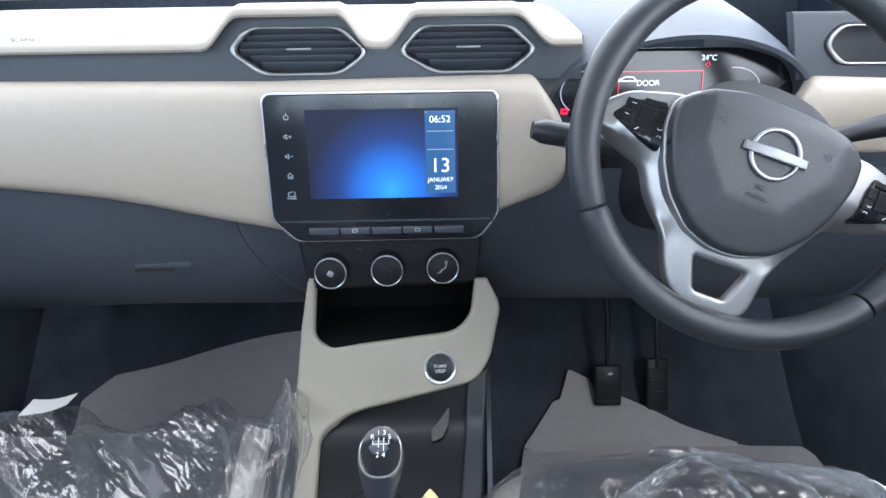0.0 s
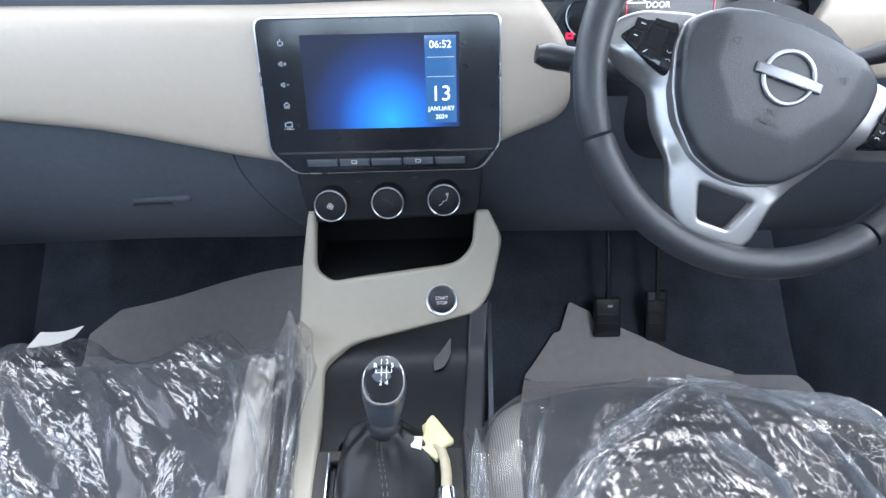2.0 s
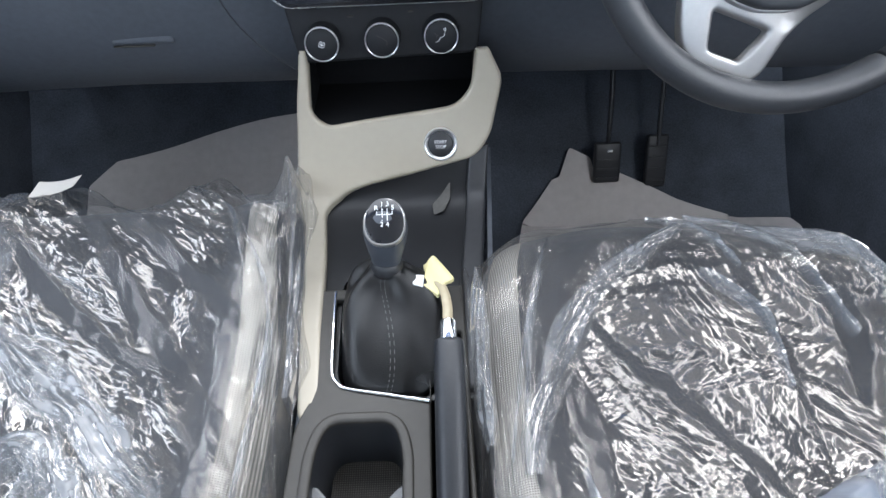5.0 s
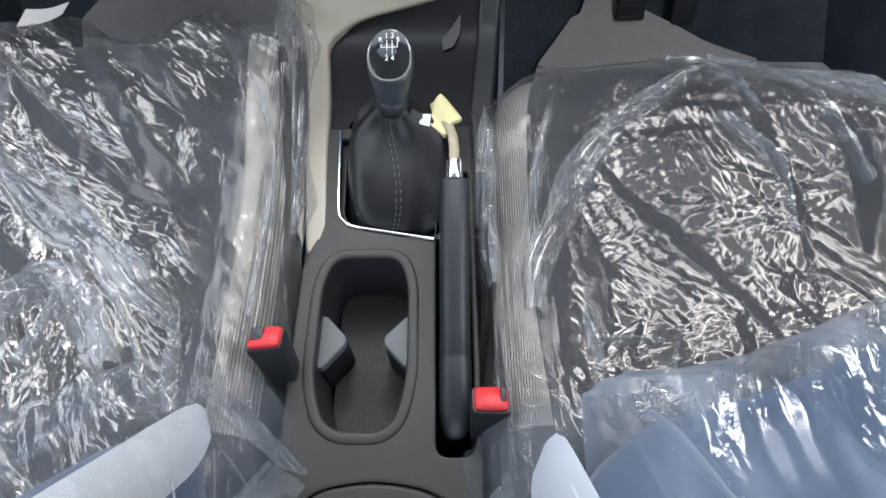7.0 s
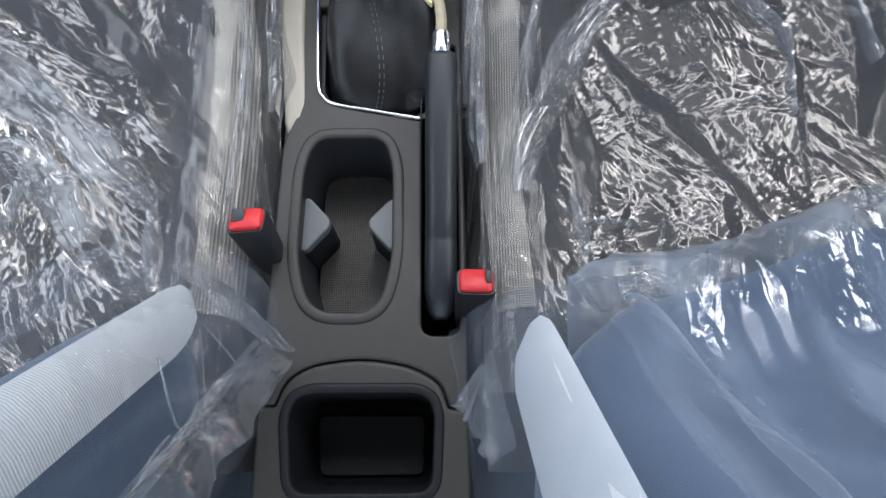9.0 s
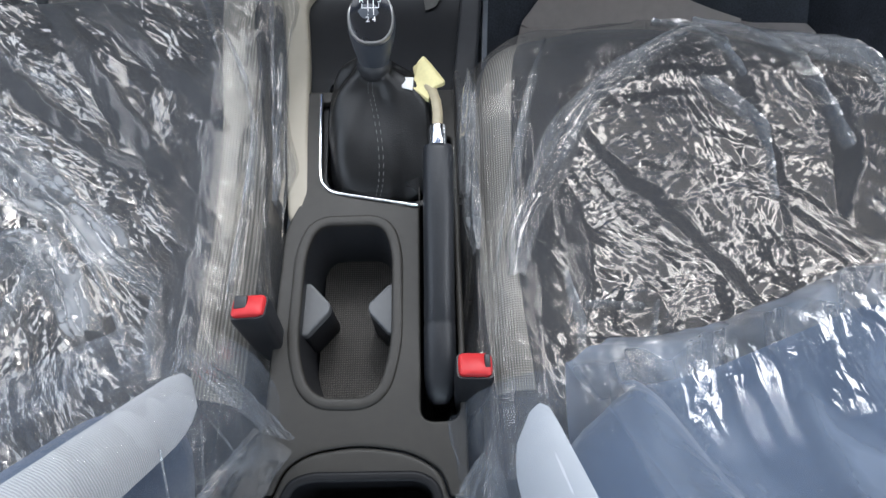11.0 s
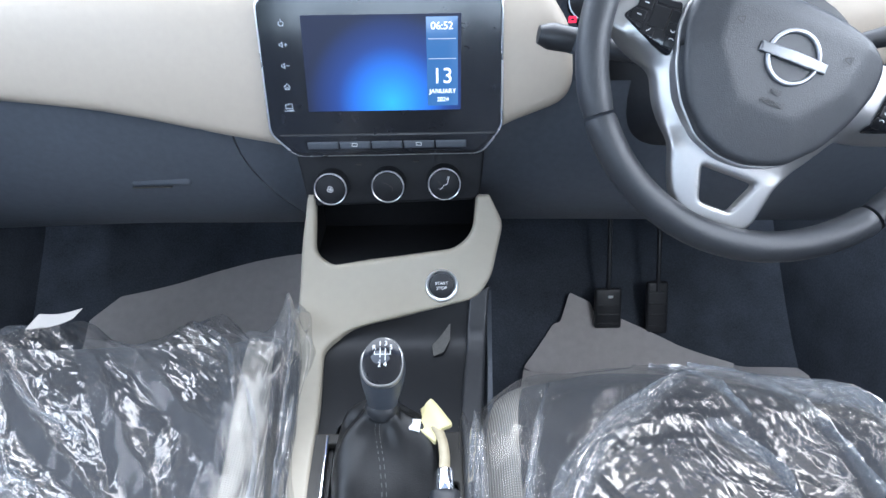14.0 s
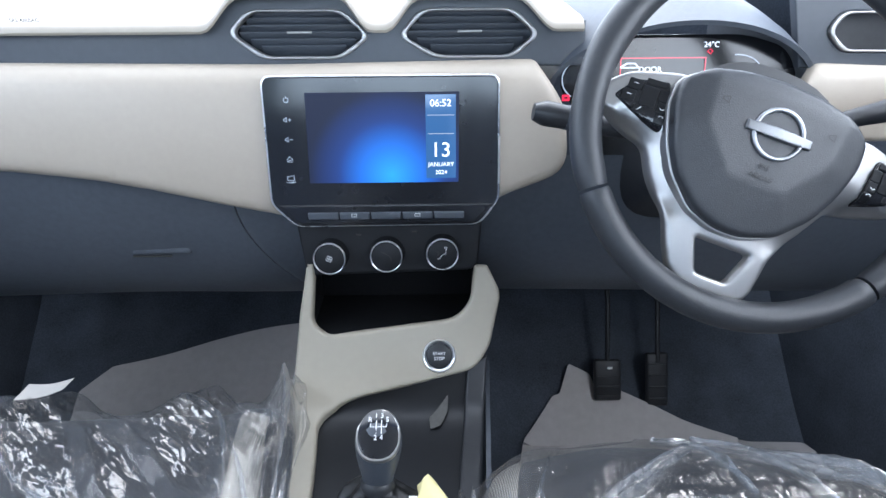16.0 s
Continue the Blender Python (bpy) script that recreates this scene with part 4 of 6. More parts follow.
part("slot_floor", block((0.0635, 0.315, 0.302), (0.036, 0.31, 0.004), 0.001), SHADE_BLACK, console)
for x in (-0.0885, 0.0835):
    part("deck_side", block((x, 0.20, 0.215), (0.006, 0.64, 0.35), 0.002), DARK, console)
# chrome line behind the lever
line = [(-0.0625, 0.53), (-0.0595, 0.47), (-0.0565, 0.425), (-0.051, 0.411), (-0.038, 0.4025), (0.0, 0.3945), (0.0445, 0.3855)]
smooth = Curve(line, 8)
part("chrome_line", tube([deck(p[0], p[1], 0.0012) for p in smooth.pts], 0.0018, 8, 0.8), CHROME, console, "thin chrome trim line")
# rear tray
tray_hole = fillet([(-0.0655, 0.104), (-0.0600, 0.120), (-0.046, 0.1245), (0.043, 0.1238), (0.0545, 0.118), (0.0585, 0.104), (0.0555, 0.045), (-0.0585, 0.045)], [0.012, 0.01, 0.01, 0.01, 0.01, 0.012, 0.014, 0.014], 6)
tray_line = fillet([(-0.091, 0.113), (-0.0765, 0.113), (-0.0685, 0.1342), (-0.049, 0.1462), (-0.006, 0.1525), (0.038, 0.1452), (0.063, 0.1306), (0.0695, 0.110), (0.0865, 0.108), (0.0865, -0.08), (-0.091, -0.08)], [0.002, 0.002, 0.012, 0.02, 0.05, 0.02, 0.012, 0.002, 0.001, 0.02, 0.02], 6)
part("tray_surround", sheet(tray_line, lambda x, y, h=0.0: deck(x, y, h + 0.0005), [tray_hole], step=0.02, thick=0.008, rnd=0.003), GREY, console, "dark grey surround of the rear tray")
part("tray_rim", sheet(offset(tray_hole, 0.008), lambda x, y, h=0.0: deck(x, y, h + 0.003), [offset(tray_hole, -0.0009)], step=0.04, thick=0.005, rnd=0.003), MATTE, console)
part("tray_well", well(tray_hole, 0.402, 0.31, 0.05), MATTE, console, "deep black storage tray")
# floor blacker than the tray walls, its shade set by colour
part("tray_floor", block((-0.003, 0.085, 0.308), (0.126, 0.100, 0.004), 0.001), SHADE_BLACK, console)
part("tray_mat", sheet(fillet([(-0.057, 0.111), (0.047, 0.110), (0.0455, 0.056), (-0.0525, 0.056)], 0.008), flat((0, 0, 0.3145), (1, 0, 0), (0, 1, 0), (0, 0, 1)), step=0.05, thick=0.002, rnd=0.0008), MATTE, console)

# start button
SN = (on_console(0.067, PR.of_y(0.7225), 1.0) - on_console(0.067, PR.of_y(0.7225), 0.0)).normalized()
SU = SN.cross(Vector((1, 0, 0))).normalized()
if SU.z < 0:
    SU = -SU
so = on_console(0.067, PR.of_y(0.7225))
button = thing("start_button", so, "round black engine start button in a chrome ring", "button")
part("ring", lathe(so, SN, [(0.0218, -0.001), (0.0220, 0.0015), (0.0205, 0.0034), (0.0178, 0.0026), (0.0168, 0.0005)], 48, False), POLISHED, button, "knurled chrome ring")
part("cap", lathe(so, SN, [(0.0170, -0.002), (0.0168, 0.0016), (0.0155, 0.0026), (0.0, 0.0030)], 40), BLACK, button, "black push cap")
lettering("start_word", "START", 0.0058, frame_of(so + SN * 0.0031 + SU * 0.003, (1, 0, 0), SU), WHITE, button)
lettering("stop_word", "STOP", 0.0058, frame_of(so + SN * 0.0031 - SU * 0.0034, (1, 0, 0), SU), WHITE, button)

# ---- gear lever ----
lever = thing("gear_lever", (0.0, 0.47, 0.40), "gear lever with glossy knob and black leather boot", "gear lever")
boot_rings = []
for k, (cx, cy, cz, rx, ry, pw) in enumerate(((0.001, 0.462, 0.399, 0.050, 0.066, 3.5), (0.002, 0.468, 0.408, 0.052, 0.066, 3.0), (0.003, 0.482, 0.420, 0.055, 0.064, 2.6), (0.003, 0.500, 0.432, 0.051, 0.052, 2.4), (0.002, 0.515, 0.4405, 0.040, 0.036, 2.2), (0.0015, 0.523, 0.446, 0.028, 0.025, 2.0), (0.001, 0.527, 0.451, 0.0195, 0.0185, 2.0), (0.001, 0.528, 0.455, 0.018, 0.017, 2.0))):
    r = ring((cx, cy, cz), (1, 0, 0), (0, 1, 0.12), rx, ry, pw, 64)
    out = []
    for i, p in enumerate(r):
        a = 2 * math.pi * i / 64
        w = 0.0045 * math.sin(k * 0.45) * (math.sin(3 * a + 0.6 * k) + 0.25 * math.sin(7 * a - 0.9 * k))
        d = Vector((math.cos(a), math.sin(a), 0.5)) * w
        # slack leather spreads towards the hand brake
        d += Vector((0.011, -0.006, 0.004)) * math.exp(-((a - 5.5) / 0.45) ** 2) * math.exp(-((k - 1.0) / 1.2) ** 2)
        d -= Vector((0.0, 0.0, 0.006)) * math.exp(-((a - 5.05) / 0.16) ** 2) * math.exp(-((k - 1.2) / 1.0) ** 2)
        out.append(p + d)
    boot_rings.append(out)
dense = []
for a, b, c, d in zip([boot_rings[0]] + boot_rings[:-2], boot_rings[:-1], boot_rings[1:], boot_rings[2:] + [boot_rings[-1]]):
    for t in (0, 0.25, 0.5, 0.75):
        dense.append([0.5 * ((2 * q) + (r2 - p) * t + (2 * p - 5 * q + 4 * r2 - s) * t * t + (3 * q - p - 3 * r2 + s) * t ** 3) for p, q, r2, s in zip(a, b, c, d)])
dense.append(boot_rings[-1])
boot = part("boot", loft(dense), LEATHER, lever, "creased black leather boot")
for off in (-0.0022, 0.0022):
    seam = []
    for j in range(2, len(dense) - 3):
        p = dense[j][48]
        seam.append(p + Vector((off + 0.0045 * math.sin(j * 0.26 - 0.9), -0.0008, 0.0012)))
    for a, b in zip(seam[::1], seam[1::1]):
        part("stitch", tube([a.lerp(b, 0.12), a.lerp(b, 0.62)], 0.00038, 5), GREYTHREAD, boot)
KA = Vector((0.05, 0.20, 1)).normalized()
KX = Vector((1, 0, -0.05)).normalized()
KY = KA.cross(KX)
kb = Vector((0.001, 0.529, 0.448))
collar = part("collar", lathe(kb, KA, [(0.0185, 0.0), (0.0185, 0.008), (0.0165, 0.012), (0.0155, 0.013)], 32), BLACK, lever, "black plastic collar")
prof_k = [(0.0155, 0.008), (0.0168, 0.016), (0.0196, 0.027), (0.0226, 0.040), (0.0238, 0.050), (0.0236, 0.058), (0.0216, 0.066), (0.0172, 0.073), (0.011, 0.0775), (0.004, 0.079)]
knob_rings = [ring(kb + KA * h + KY * (0.004 * (h / 0.09) ** 2), KX, KY, r, r * 0.95, 2.2, 40) for r, h in prof_k]
knob = part("knob", loft(knob_rings), STRIP, lever, "satin dark grey gear knob")
# oval black face with a silver edge on the side that looks up and back
FN = Vector((0.0, -0.50, 0.866)).normalized()
FU = Vector((1, 0, 0))
FV = FN.cross(FU).normalized()
fc = kb + KA * 0.0570 + FN * 0.0182 + Vector((0.001, 0.0, 0.0))
face_ring = lambda k, h: [fc + FU * p[0] * k + FV * p[1] * k + FN * (h - 5.5 * (p[0] ** 2 + p[1] ** 2) * k * k) for p in [(0.0212 * math.copysign(abs(math.cos(t)) ** 0.85, math.cos(t)) * (1.0 - 0.10 * math.sin(t)), 0.0258 * math.sin(t)) for t in [2 * math.pi * i / 48 for i in range(48)]]]
def edge_ring(k, h):
    """As face_ring, sinking out of sight over the top of the face."""
    return [p - FN * 0.005 * smoothstep(0.004, 0.016, (p - fc).dot(FV)) for p in face_ring(k, h)]


part("knob_edge", loft([edge_ring(1.04, -0.006), edge_ring(1.06, 0.0), edge_ring(1.02, 0.0016), edge_ring(0.95, 0.0012)], False), SILVER, knob, "silver edge line")
part("knob_face", loft([face_ring(0.98, -0.002), face_ring(0.97, 0.0010), face_ring(0.8, 0.0016), face_ring(0.5, 0.0018), face_ring(0.15, 0.0018)]), PIANO, knob, "gloss black shift diagram face")
fm = frame_of(fc + FN * 0.0027 + FV * 0.0055, FU, FV)
part("shift_diagram", stroke([(-0.0075, 0.0035), (-0.0075, 0.0), (0.0085, 0.0), (0.0085, 0.0035)], fm, 0.0007, 0.0), WHITE, knob)
for x in (-0.0018, 0.0034):
    part("shift_diagram", stroke([(x, -0.0065), (x, 0.0065)], fm, 0.0008, 0.0), WHITE, knob)
for txt, x, y in (("R", -0.0080, 0.0072), ("1", -0.0020, 0.0112), ("3", 0.0038, 0.0112), ("5", 0.0092, 0.0072), ("2", -0.0024, -0.0108), ("4", 0.0036, -0.0108)):
    lettering("gear_digit", txt, 0.0072, fm @ Matrix.Translation((x, y, 0.0)), WHITE, knob)

# ---- hand brake ----
brake = thing("hand_brake", (0.064, 0.30, 0.302), "black hand brake lever with a chrome push button", "hand brake")
ga, gb = Vector((0.0665, 0.424, 0.454)), Vector((0.0635, 0.190, 0.384))
gd = (gb - ga).normalized()
gx = Vector((1, 0, 0))
gy = gx.cross(gd)
rings = []
for t, rx, ry in ((0, 0.011, 0.010), (0.006, 0.0140, 0.013), (0.03, 0.0148, 0.0145), (0.3, 0.0148, 0.0155), (0.6, 0.0143, 0.0165), (0.69, 0.0147, 0.0165), (0.70, 0.0140, 0.0155), (0.71, 0.0147, 0.0165), (0.9, 0.0150, 0.016), (0.97, 0.0125, 0.013), (1.0, 0.008, 0.008)):
    rings.append(ring(ga.lerp(gb, t), gx, gy, rx, ry, 2.6, 28))
part("grip", loft(rings), GRIP, brake, "grained black grip")
part("button", lathe(ga, -gd, [(0.0085, -0.003), (0.0085, 0.018), (0.0075, 0.0205), (0.0, 0.021)], 28), CHROME, brake, "chrome release button")
part("lever_arm", loft([ring((0.064, 0.22, 0.375), (1, 0, 0), (0, 0, 1), 0.009, 0.012, 3, 16), ring((0.064, 0.19, 0.310), (1, 0, 0), (0, 0, 1), 0.009, 0.012, 3, 16)]), BLACK, brake)

# ---- yellow scrap of foam on a tan strap ----
tag = thing("foam_scrap", (0.06, 0.57, 0.397), "folded scrap of pale yellow foam on a tan strap", "foam scrap")
part("strap", tube([(0.0660, 0.450, 0.438), (0.0671, 0.473, 0.443), (0.0655, 0.489, 0.444), (0.0620, 0.503, 0.443), (0.057, 0.512, 0.441)], 0.0054, 10, 0.55), TANHOSE, tag, "tan strap")


def folded(x, y, h=0.0):
    """Soft foam sheet, creased along its length, the outer strip folded down."""
    across = (x - 0.064) * 0.86 + (y - 0.53) * 0.51
    return Vector((x, y, 0.446 + h - 1.2 * max(0.0, across) - 0.10 * max(0.0, -across) + 0.0012 * math.sin(x * 230 + y * 110)))


part("foam", sheet(fillet([(0.0396, 0.508), (0.0461, 0.5404), (0.0549, 0.5534), (0.0600, 0.5475), (0.0758, 0.5200), (0.0745, 0.5120), (0.0690, 0.5090), (0.0640, 0.5060), (0.0578, 0.4914), (0.0500, 0.499)], [0.002, 0.002, 0.003, 0.002, 0.003, 0.003, 0.002, 0.002, 0.002, 0.002]), folded, step=0.003, thick=0.005, rnd=0.0014), YELLOW, tag, "pale yellow foam fold")
part("foam_flap", sheet(fillet([(0.0412, 0.5395), (0.0462, 0.5425), (0.0475, 0.532), (0.0435, 0.526), (0.0425, 0.532)], 0.001), lambda x, y, h=0.0: folded(x, y, h - 0.004), step=0.003, thick=0.003, rnd=0.001), YELLOW, tag)
part("paper_end", sheet([(0.0258, 0.5198), (0.0425, 0.5190), (0.0410, 0.5030), (0.0304, 0.5065)], lambda x, y, h=0.0: Vector((x, y, 0.4455 + h + 0.1 * (y - 0.51))), step=0.01, thick=0.001, rnd=0.0003), WHITE, tag, "white paper end")

# torn scrap of paper in the bay, small metal clip in the footwell
scrap = part("paper_scrap", sheet(fillet([(0.053, 0.672), (0.062, 0.680), (0.078, 0.694), (0.077, 0.678), (0.068, 0.660), (0.055, 0.655)], 0.003), lambda x, y, h=0.0: on_console(x, PR.of_y(y), h - 0.0095 + 0.004 * (x - 0.05) / 0.03), step=0.006, thick=0.0008, rnd=0.0003), SCRAP)
tagged(scrap, "torn grey paper scrap lying in the lever bay", "paper scrap")
clip = thing("metal_clip", (0.22, 1.075, 0.095), "small bright metal clip lying in the footwell", "clip")
part("loop", tube([(0.200, 1.078, 0.098), (0.215, 1.066, 0.096), (0.232, 1.070, 0.097), (0.246, 1.090, 0.102), (0.232, 1.094, 0.102)], 0.003, 8), CHROME, clip)

# ---- steering wheel ----
WC = Vector((0.379, 0.6225, 0.793))
WN = Vector((0, -0.906, 0.423))
TURN = radians(-21)
WU = Vector((math.cos(TURN), math.sin(TURN) * 0.423, math.sin(TURN) * 0.906))
WV = Vector((-math.sin(TURN), math.cos(TURN) * 0.423, math.cos(TURN) * 0.906))
on_wheel = flat(WC, WU, WV, WN)
wheel = thing("steering_wheel", on_wheel(0, -0.19, -0.02), "black steering wheel with silver spokes, turned slightly", "steering wheel")
RIM = 0.173
for a0, a1, nm in ((-142, -38, "grained lower rim section"), (-37, 217, "smooth black rim")):
    pts = []
    n = 60
    rings = []
    for i in range(n + 1):
        a = radians(a0 + (a1 - a0) * i / n)
        d = WU * math.cos(a) + WV * math.sin(a)
        thick = 0.0150 + 0.0020 * (math.exp(-((math.degrees(a) - 165) / 14) ** 2) + math.exp(-((math.degrees(a) - 15) / 14) ** 2))
        k = 1.0 if 0 < i < n else 0.9
        rings.append(ring(WC + d * RIM, d, WN, thick * k, 0.0158 * k, 2.0, 20))
    part("rim", loft(rings), WHEELSKIN, wheel, nm)


def mirror(pts):
    return pts + [(-x, y) for x, y in reversed(pts)]


spoke_line = [(0.0, 0.022), (-0.096, 0.025), (-0.140, 0.014), (-0.157, 0.0), (-0.164, -0.015), (-0.158, -0.026), (-0.143, -0.033), (-0.104, -0.047), (-0.090, -0.074), (-0.066, -0.103), (-0.055, -0.130), (-0.043, -0.151), (-0.024, -0.161),
              (0.030, -0.160), (0.039, -0.149), (0.042, -0.108), (0.064, -0.080), (0.084, -0.048), (0.130, -0.036), (0.148, -0.030), (0.160, -0.015), (0.157, 0.0), (0.140, 0.014), (0.096, 0.025)]
window = fillet([(-0.031, -0.113), (0.024, -0.113), (0.013, -0.145), (-0.018, -0.145)], 0.005)



def dish(u, v, h=0.0):
    """The spoke plate: gently domed, its arms turned down away from the cover."""
    arm = 0.55 * max(0.0, abs(u + 0.012) - 0.083 - 0.55 * (v + 0.02)) * (1 - smoothstep(-0.085, -0.110, v)) * (1 - smoothstep(-0.045, -0.025, v))
    return on_wheel(u, v, h - arm - 0.010 + 0.020 * (1 - min(1, math.hypot(u, v) / 0.175) ** 2))


part("spoke_plate", sheet(fillet(spoke_line, 0.01), dish, [window], step=0.014, thick=0.012, rnd=0.004), SILVER, wheel, "satin silver three-arm spoke plate")
part("hub_back", loft([ring(WC - WN * 0.020 - WV * 0.01, WU, WV, 0.085, 0.08, 2.4, 32), ring(WC - WN * 0.05, WU, WV, 0.07, 0.065, 2.2, 32), ring(WC - WN * 0.12 - Vector((0, 0, 0.01)), WU, WV, 0.045, 0.045, 2, 32)]), BLACK, wheel, "black column shroud")
pad_line = mirror([(0.0, 0.041), (-0.036, 0.038), (-0.068, 0.029), (-0.088, 0.013), (-0.089, -0.010), (-0.078, -0.045), (-0.064, -0.070), (-0.040, -0.094), (-0.015, -0.103), (0.0, -0.104)])
pad_line = [p for i, p in enumerate(pad_line) if p != pad_line[i - 1]]


FACET = [(-0.064, 0.060), (-0.058, -0.018), (-0.026, -0.057), (0.026, -0.057), (0.058, -0.018), (0.064, 0.060)]


def crown(u, v, h=0.0):
    """A flat middle panel with faceted flanks falling away from its edges."""
    out = -1.0
    for (ax, ay), (bx, by) in zip(FACET, FACET[1:]):
        n = Vector((by - ay, ax - bx)).normalized()
        out = max(out, n.x * (u + 0.012 - ax) + n.y * (v - ay))
    return on_wheel(u, v, h + 0.034 - 0.22 * max(0.0, out) - 0.35 * max(0.0, v - 0.020))


pad_line = [(x - 0.012, y) for x, y in pad_line]
airbag = part("airbag_cover", sheet(fillet(pad_line, 0.008), crown, step=0.004, thick=0.026, rnd=0.005), WHEELSKIN, wheel, "grained black airbag cover")
part("cover_edge", sheet(offset(fillet(pad_line, 0.008), 0.0022), lambda u, v, h=0.0: on_wheel(u, v, h + 0.0125), step=0.03, thick=0.02, rnd=0.002), SILVER, wheel, "thin bright edge round the cover")
# round emblem: a ring crossed by a bar
bc = crown(-0.0075, -0.010, 0.001)
circle = [bc + WU * 0.0220 * math.cos(2 * math.pi * i / 48) + WV * 0.0220 * math.sin(2 * math.pi * i / 48) for i in range(48)]
badge = part("emblem_ring", tube(circle, 0.0022, 10, 1.0, True), BADGE, wheel, "silver ring emblem")
part("emblem_bar", sheet(fillet([(-0.0305, -0.0045), (0.0, -0.0052), (0.0305, -0.0045), (0.0305, 0.0042), (0.0, 0.0052), (-0.0305, 0.0042)], 0.001), lambda u, v, h=0.0: on_wheel(u - 0.0075, v - 0.010, h + 0.0385 - 2.0 * u * u), step=0.006, thick=0.005, rnd=0.0012), BARMETAL, badge, "plain dull silver bar")
wm = frame_of(crown(-0.010, -0.042, 0.0018), WU, WV)
lettering("airbag_word", "SRS", 0.0065, wm, DARKPRINT, airbag)
lettering("airbag_word", "AIRBAG", 0.0065, wm @ Matrix.Translation((0, -0.009, 0.0)), DARKPRINT, airbag)
for sx in (-1, 1):
    hx = 0.050 * sx - 0.010
    hm = frame_of(crown(hx, 0.004, 0.0010), WU, WV)
    part("horn_mark", stroke([(-0.005, -0.001), (0.001, -0.003), (0.001, 0.003), (-0.005, 0.001), (-0.005, -0.001)], hm, 0.0008), DARKPRINT, airbag)
    pod = fillet([(0.104 * sx, 0.012), (0.134 * sx, 0.006), (0.150 * sx, -0.014), (0.119 * sx, -0.029), (0.097 * sx, -0.036)], 0.005)
    pod_part = part("switch_pod", sheet(pod, lambda u, v, h=0.0: dish(u, v, h + 0.003), step=0.01, thick=0.006, rnd=0.002), PIANO, wheel, "gloss black switch pod")
    for q, (bx, by, bw, bh) in enumerate(((0.1345, 0.0005, 0.0125, 0.0095), (0.1375, -0.0110, 0.0125, 0.0100), (0.1155, 0.0065, 0.0200, 0.0055), (0.1195, -0.0075, 0.0150, 0.0190), (0.1060, -0.0035, 0.0095, 0.0110), (0.1050, -0.0150, 0.0095, 0.0105), (0.1035, -0.0255, 0.0090, 0.0090), (0.1250, -0.0215, 0.0110, 0.0070))):
        part("switch", sheet(fillet([(bx * sx - bw / 2, by - bh / 2), (bx * sx + bw / 2, by - bh / 2), (bx * sx + bw / 2, by + bh / 2), (bx * sx - bw / 2, by + bh / 2)], 0.001), lambda u, v, h=0.0: dish(u, v, h + 0.0042), step=0.02, thick=0.002, rnd=0.0005), SATIN, pod_part)
        if q in (0, 1, 5, 6, 7):
            sm = frame_of(dish(bx * sx, by, 0.0056), WU, WV)
            marks = {0: [(-0.002, 0), (0.002, 0)], 1: [(-0.002, 0), (0.002, 0)], 5: arc(0, 0, 0.0022, 200, 340, 6), 6: arc(0, 0.001, 0.0022, 20, 160, 6), 7: [(-0.0015, -0.0015), (0.0015, 0.0015)]}
            part("switch_mark", stroke(marks[q], sm, 0.0006), WHITE, pod_part)

# stalks behind the wheel
for pts, nm in (([(0.168, 0.697, 0.800), (0.180, 0.697, 0.798), (0.21, 0.697, 0.792), (0.26, 0.695, 0.780), (0.34, 0.69, 0.770)], "indicator"), ([(0.66, 0.70, 0.812), (0.60, 0.70, 0.806), (0.55, 0.70, 0.798), (0.50, 0.697, 0.788), (0.44, 0.69, 0.775)], "wiper")):
    st = thing(nm + "_stalk", pts[0], "black control stalk behind the steering wheel", "control stalk")
    part("stem", tube(pts, [0.009, 0.0135, 0.0125, 0.009, 0.008], 14), BLACK, st)
    part("tip_ring", tube([Vector(pts[1]).lerp(Vector(pts[2]), 0.75), Vector(pts[1]).lerp(Vector(pts[2]), 0.9)], 0.0132, 14), DARK, st)

# ---- instrument cluster ----
cluster = thing("instrument_cluster", (0.38, 0.87, 0.78), "dark instrument cluster under a hood with red warning lines", "instrument cluster")


def on_dials(x, z, h=0.0):
    return Vector((x, 0.855 + 0.2 * (z - 0.81), z)) + Vector((0, -1, 0.2)).normalized() * h


part("dial_panel", sheet(fillet([(0.222, 0.80), (0.245, 0.842), (0.30, 0.858), (0.46, 0.858), (0.515, 0.842), (0.535, 0.80), (0.50, 0.755), (0.26, 0.755)], 0.02), on_dials, step=0.03, thick=0.008, rnd=0.003), PIANO, cluster, "gloss black dial panel")
DM = frame_of(on_dials(0.38, 0.81, 0.001), (1, 0, 0), (0, 0.2, 1))
part("red_frame", stroke([(-0.078, -0.03), (-0.078, 0.0205), (0.030, 0.0205), (0.030, -0.03)], DM, 0.0012), REDLIT, cluster, "thin red display frame")
part("scale_arc", stroke([(p[0] - 0.118, p[1] * 0.8 - 0.005) for p in arc(0, 0, 0.034, 60, 230)], DM, 0.0013), ICON, cluster, "white gauge arc")
part("scale_arc", stroke([(p[0] + 0.070, p[1] * 0.7 + 0.0) for p in arc(0, 0, 0.034, -20, 95)], DM, 0.0013), ICON, cluster, "white gauge arc")
lettering("temperature_word", "24\u00b0C", 0.0095, DM @ Matrix.Translation((0.036, 0.036, 0.0005)), LIT, cluster)
lettering("door_word", "DOOR", 0.010, DM @ Matrix.Translation((-0.040, 0.006, 0.0005)), LIT, cluster)
part("door_mark", stroke([(-0.078, 0.010), (-0.070, 0.014), (-0.060, 0.014), (-0.055, 0.009), (-0.078, 0.009)], DM, 0.0015, 0.001), LIT, cluster)
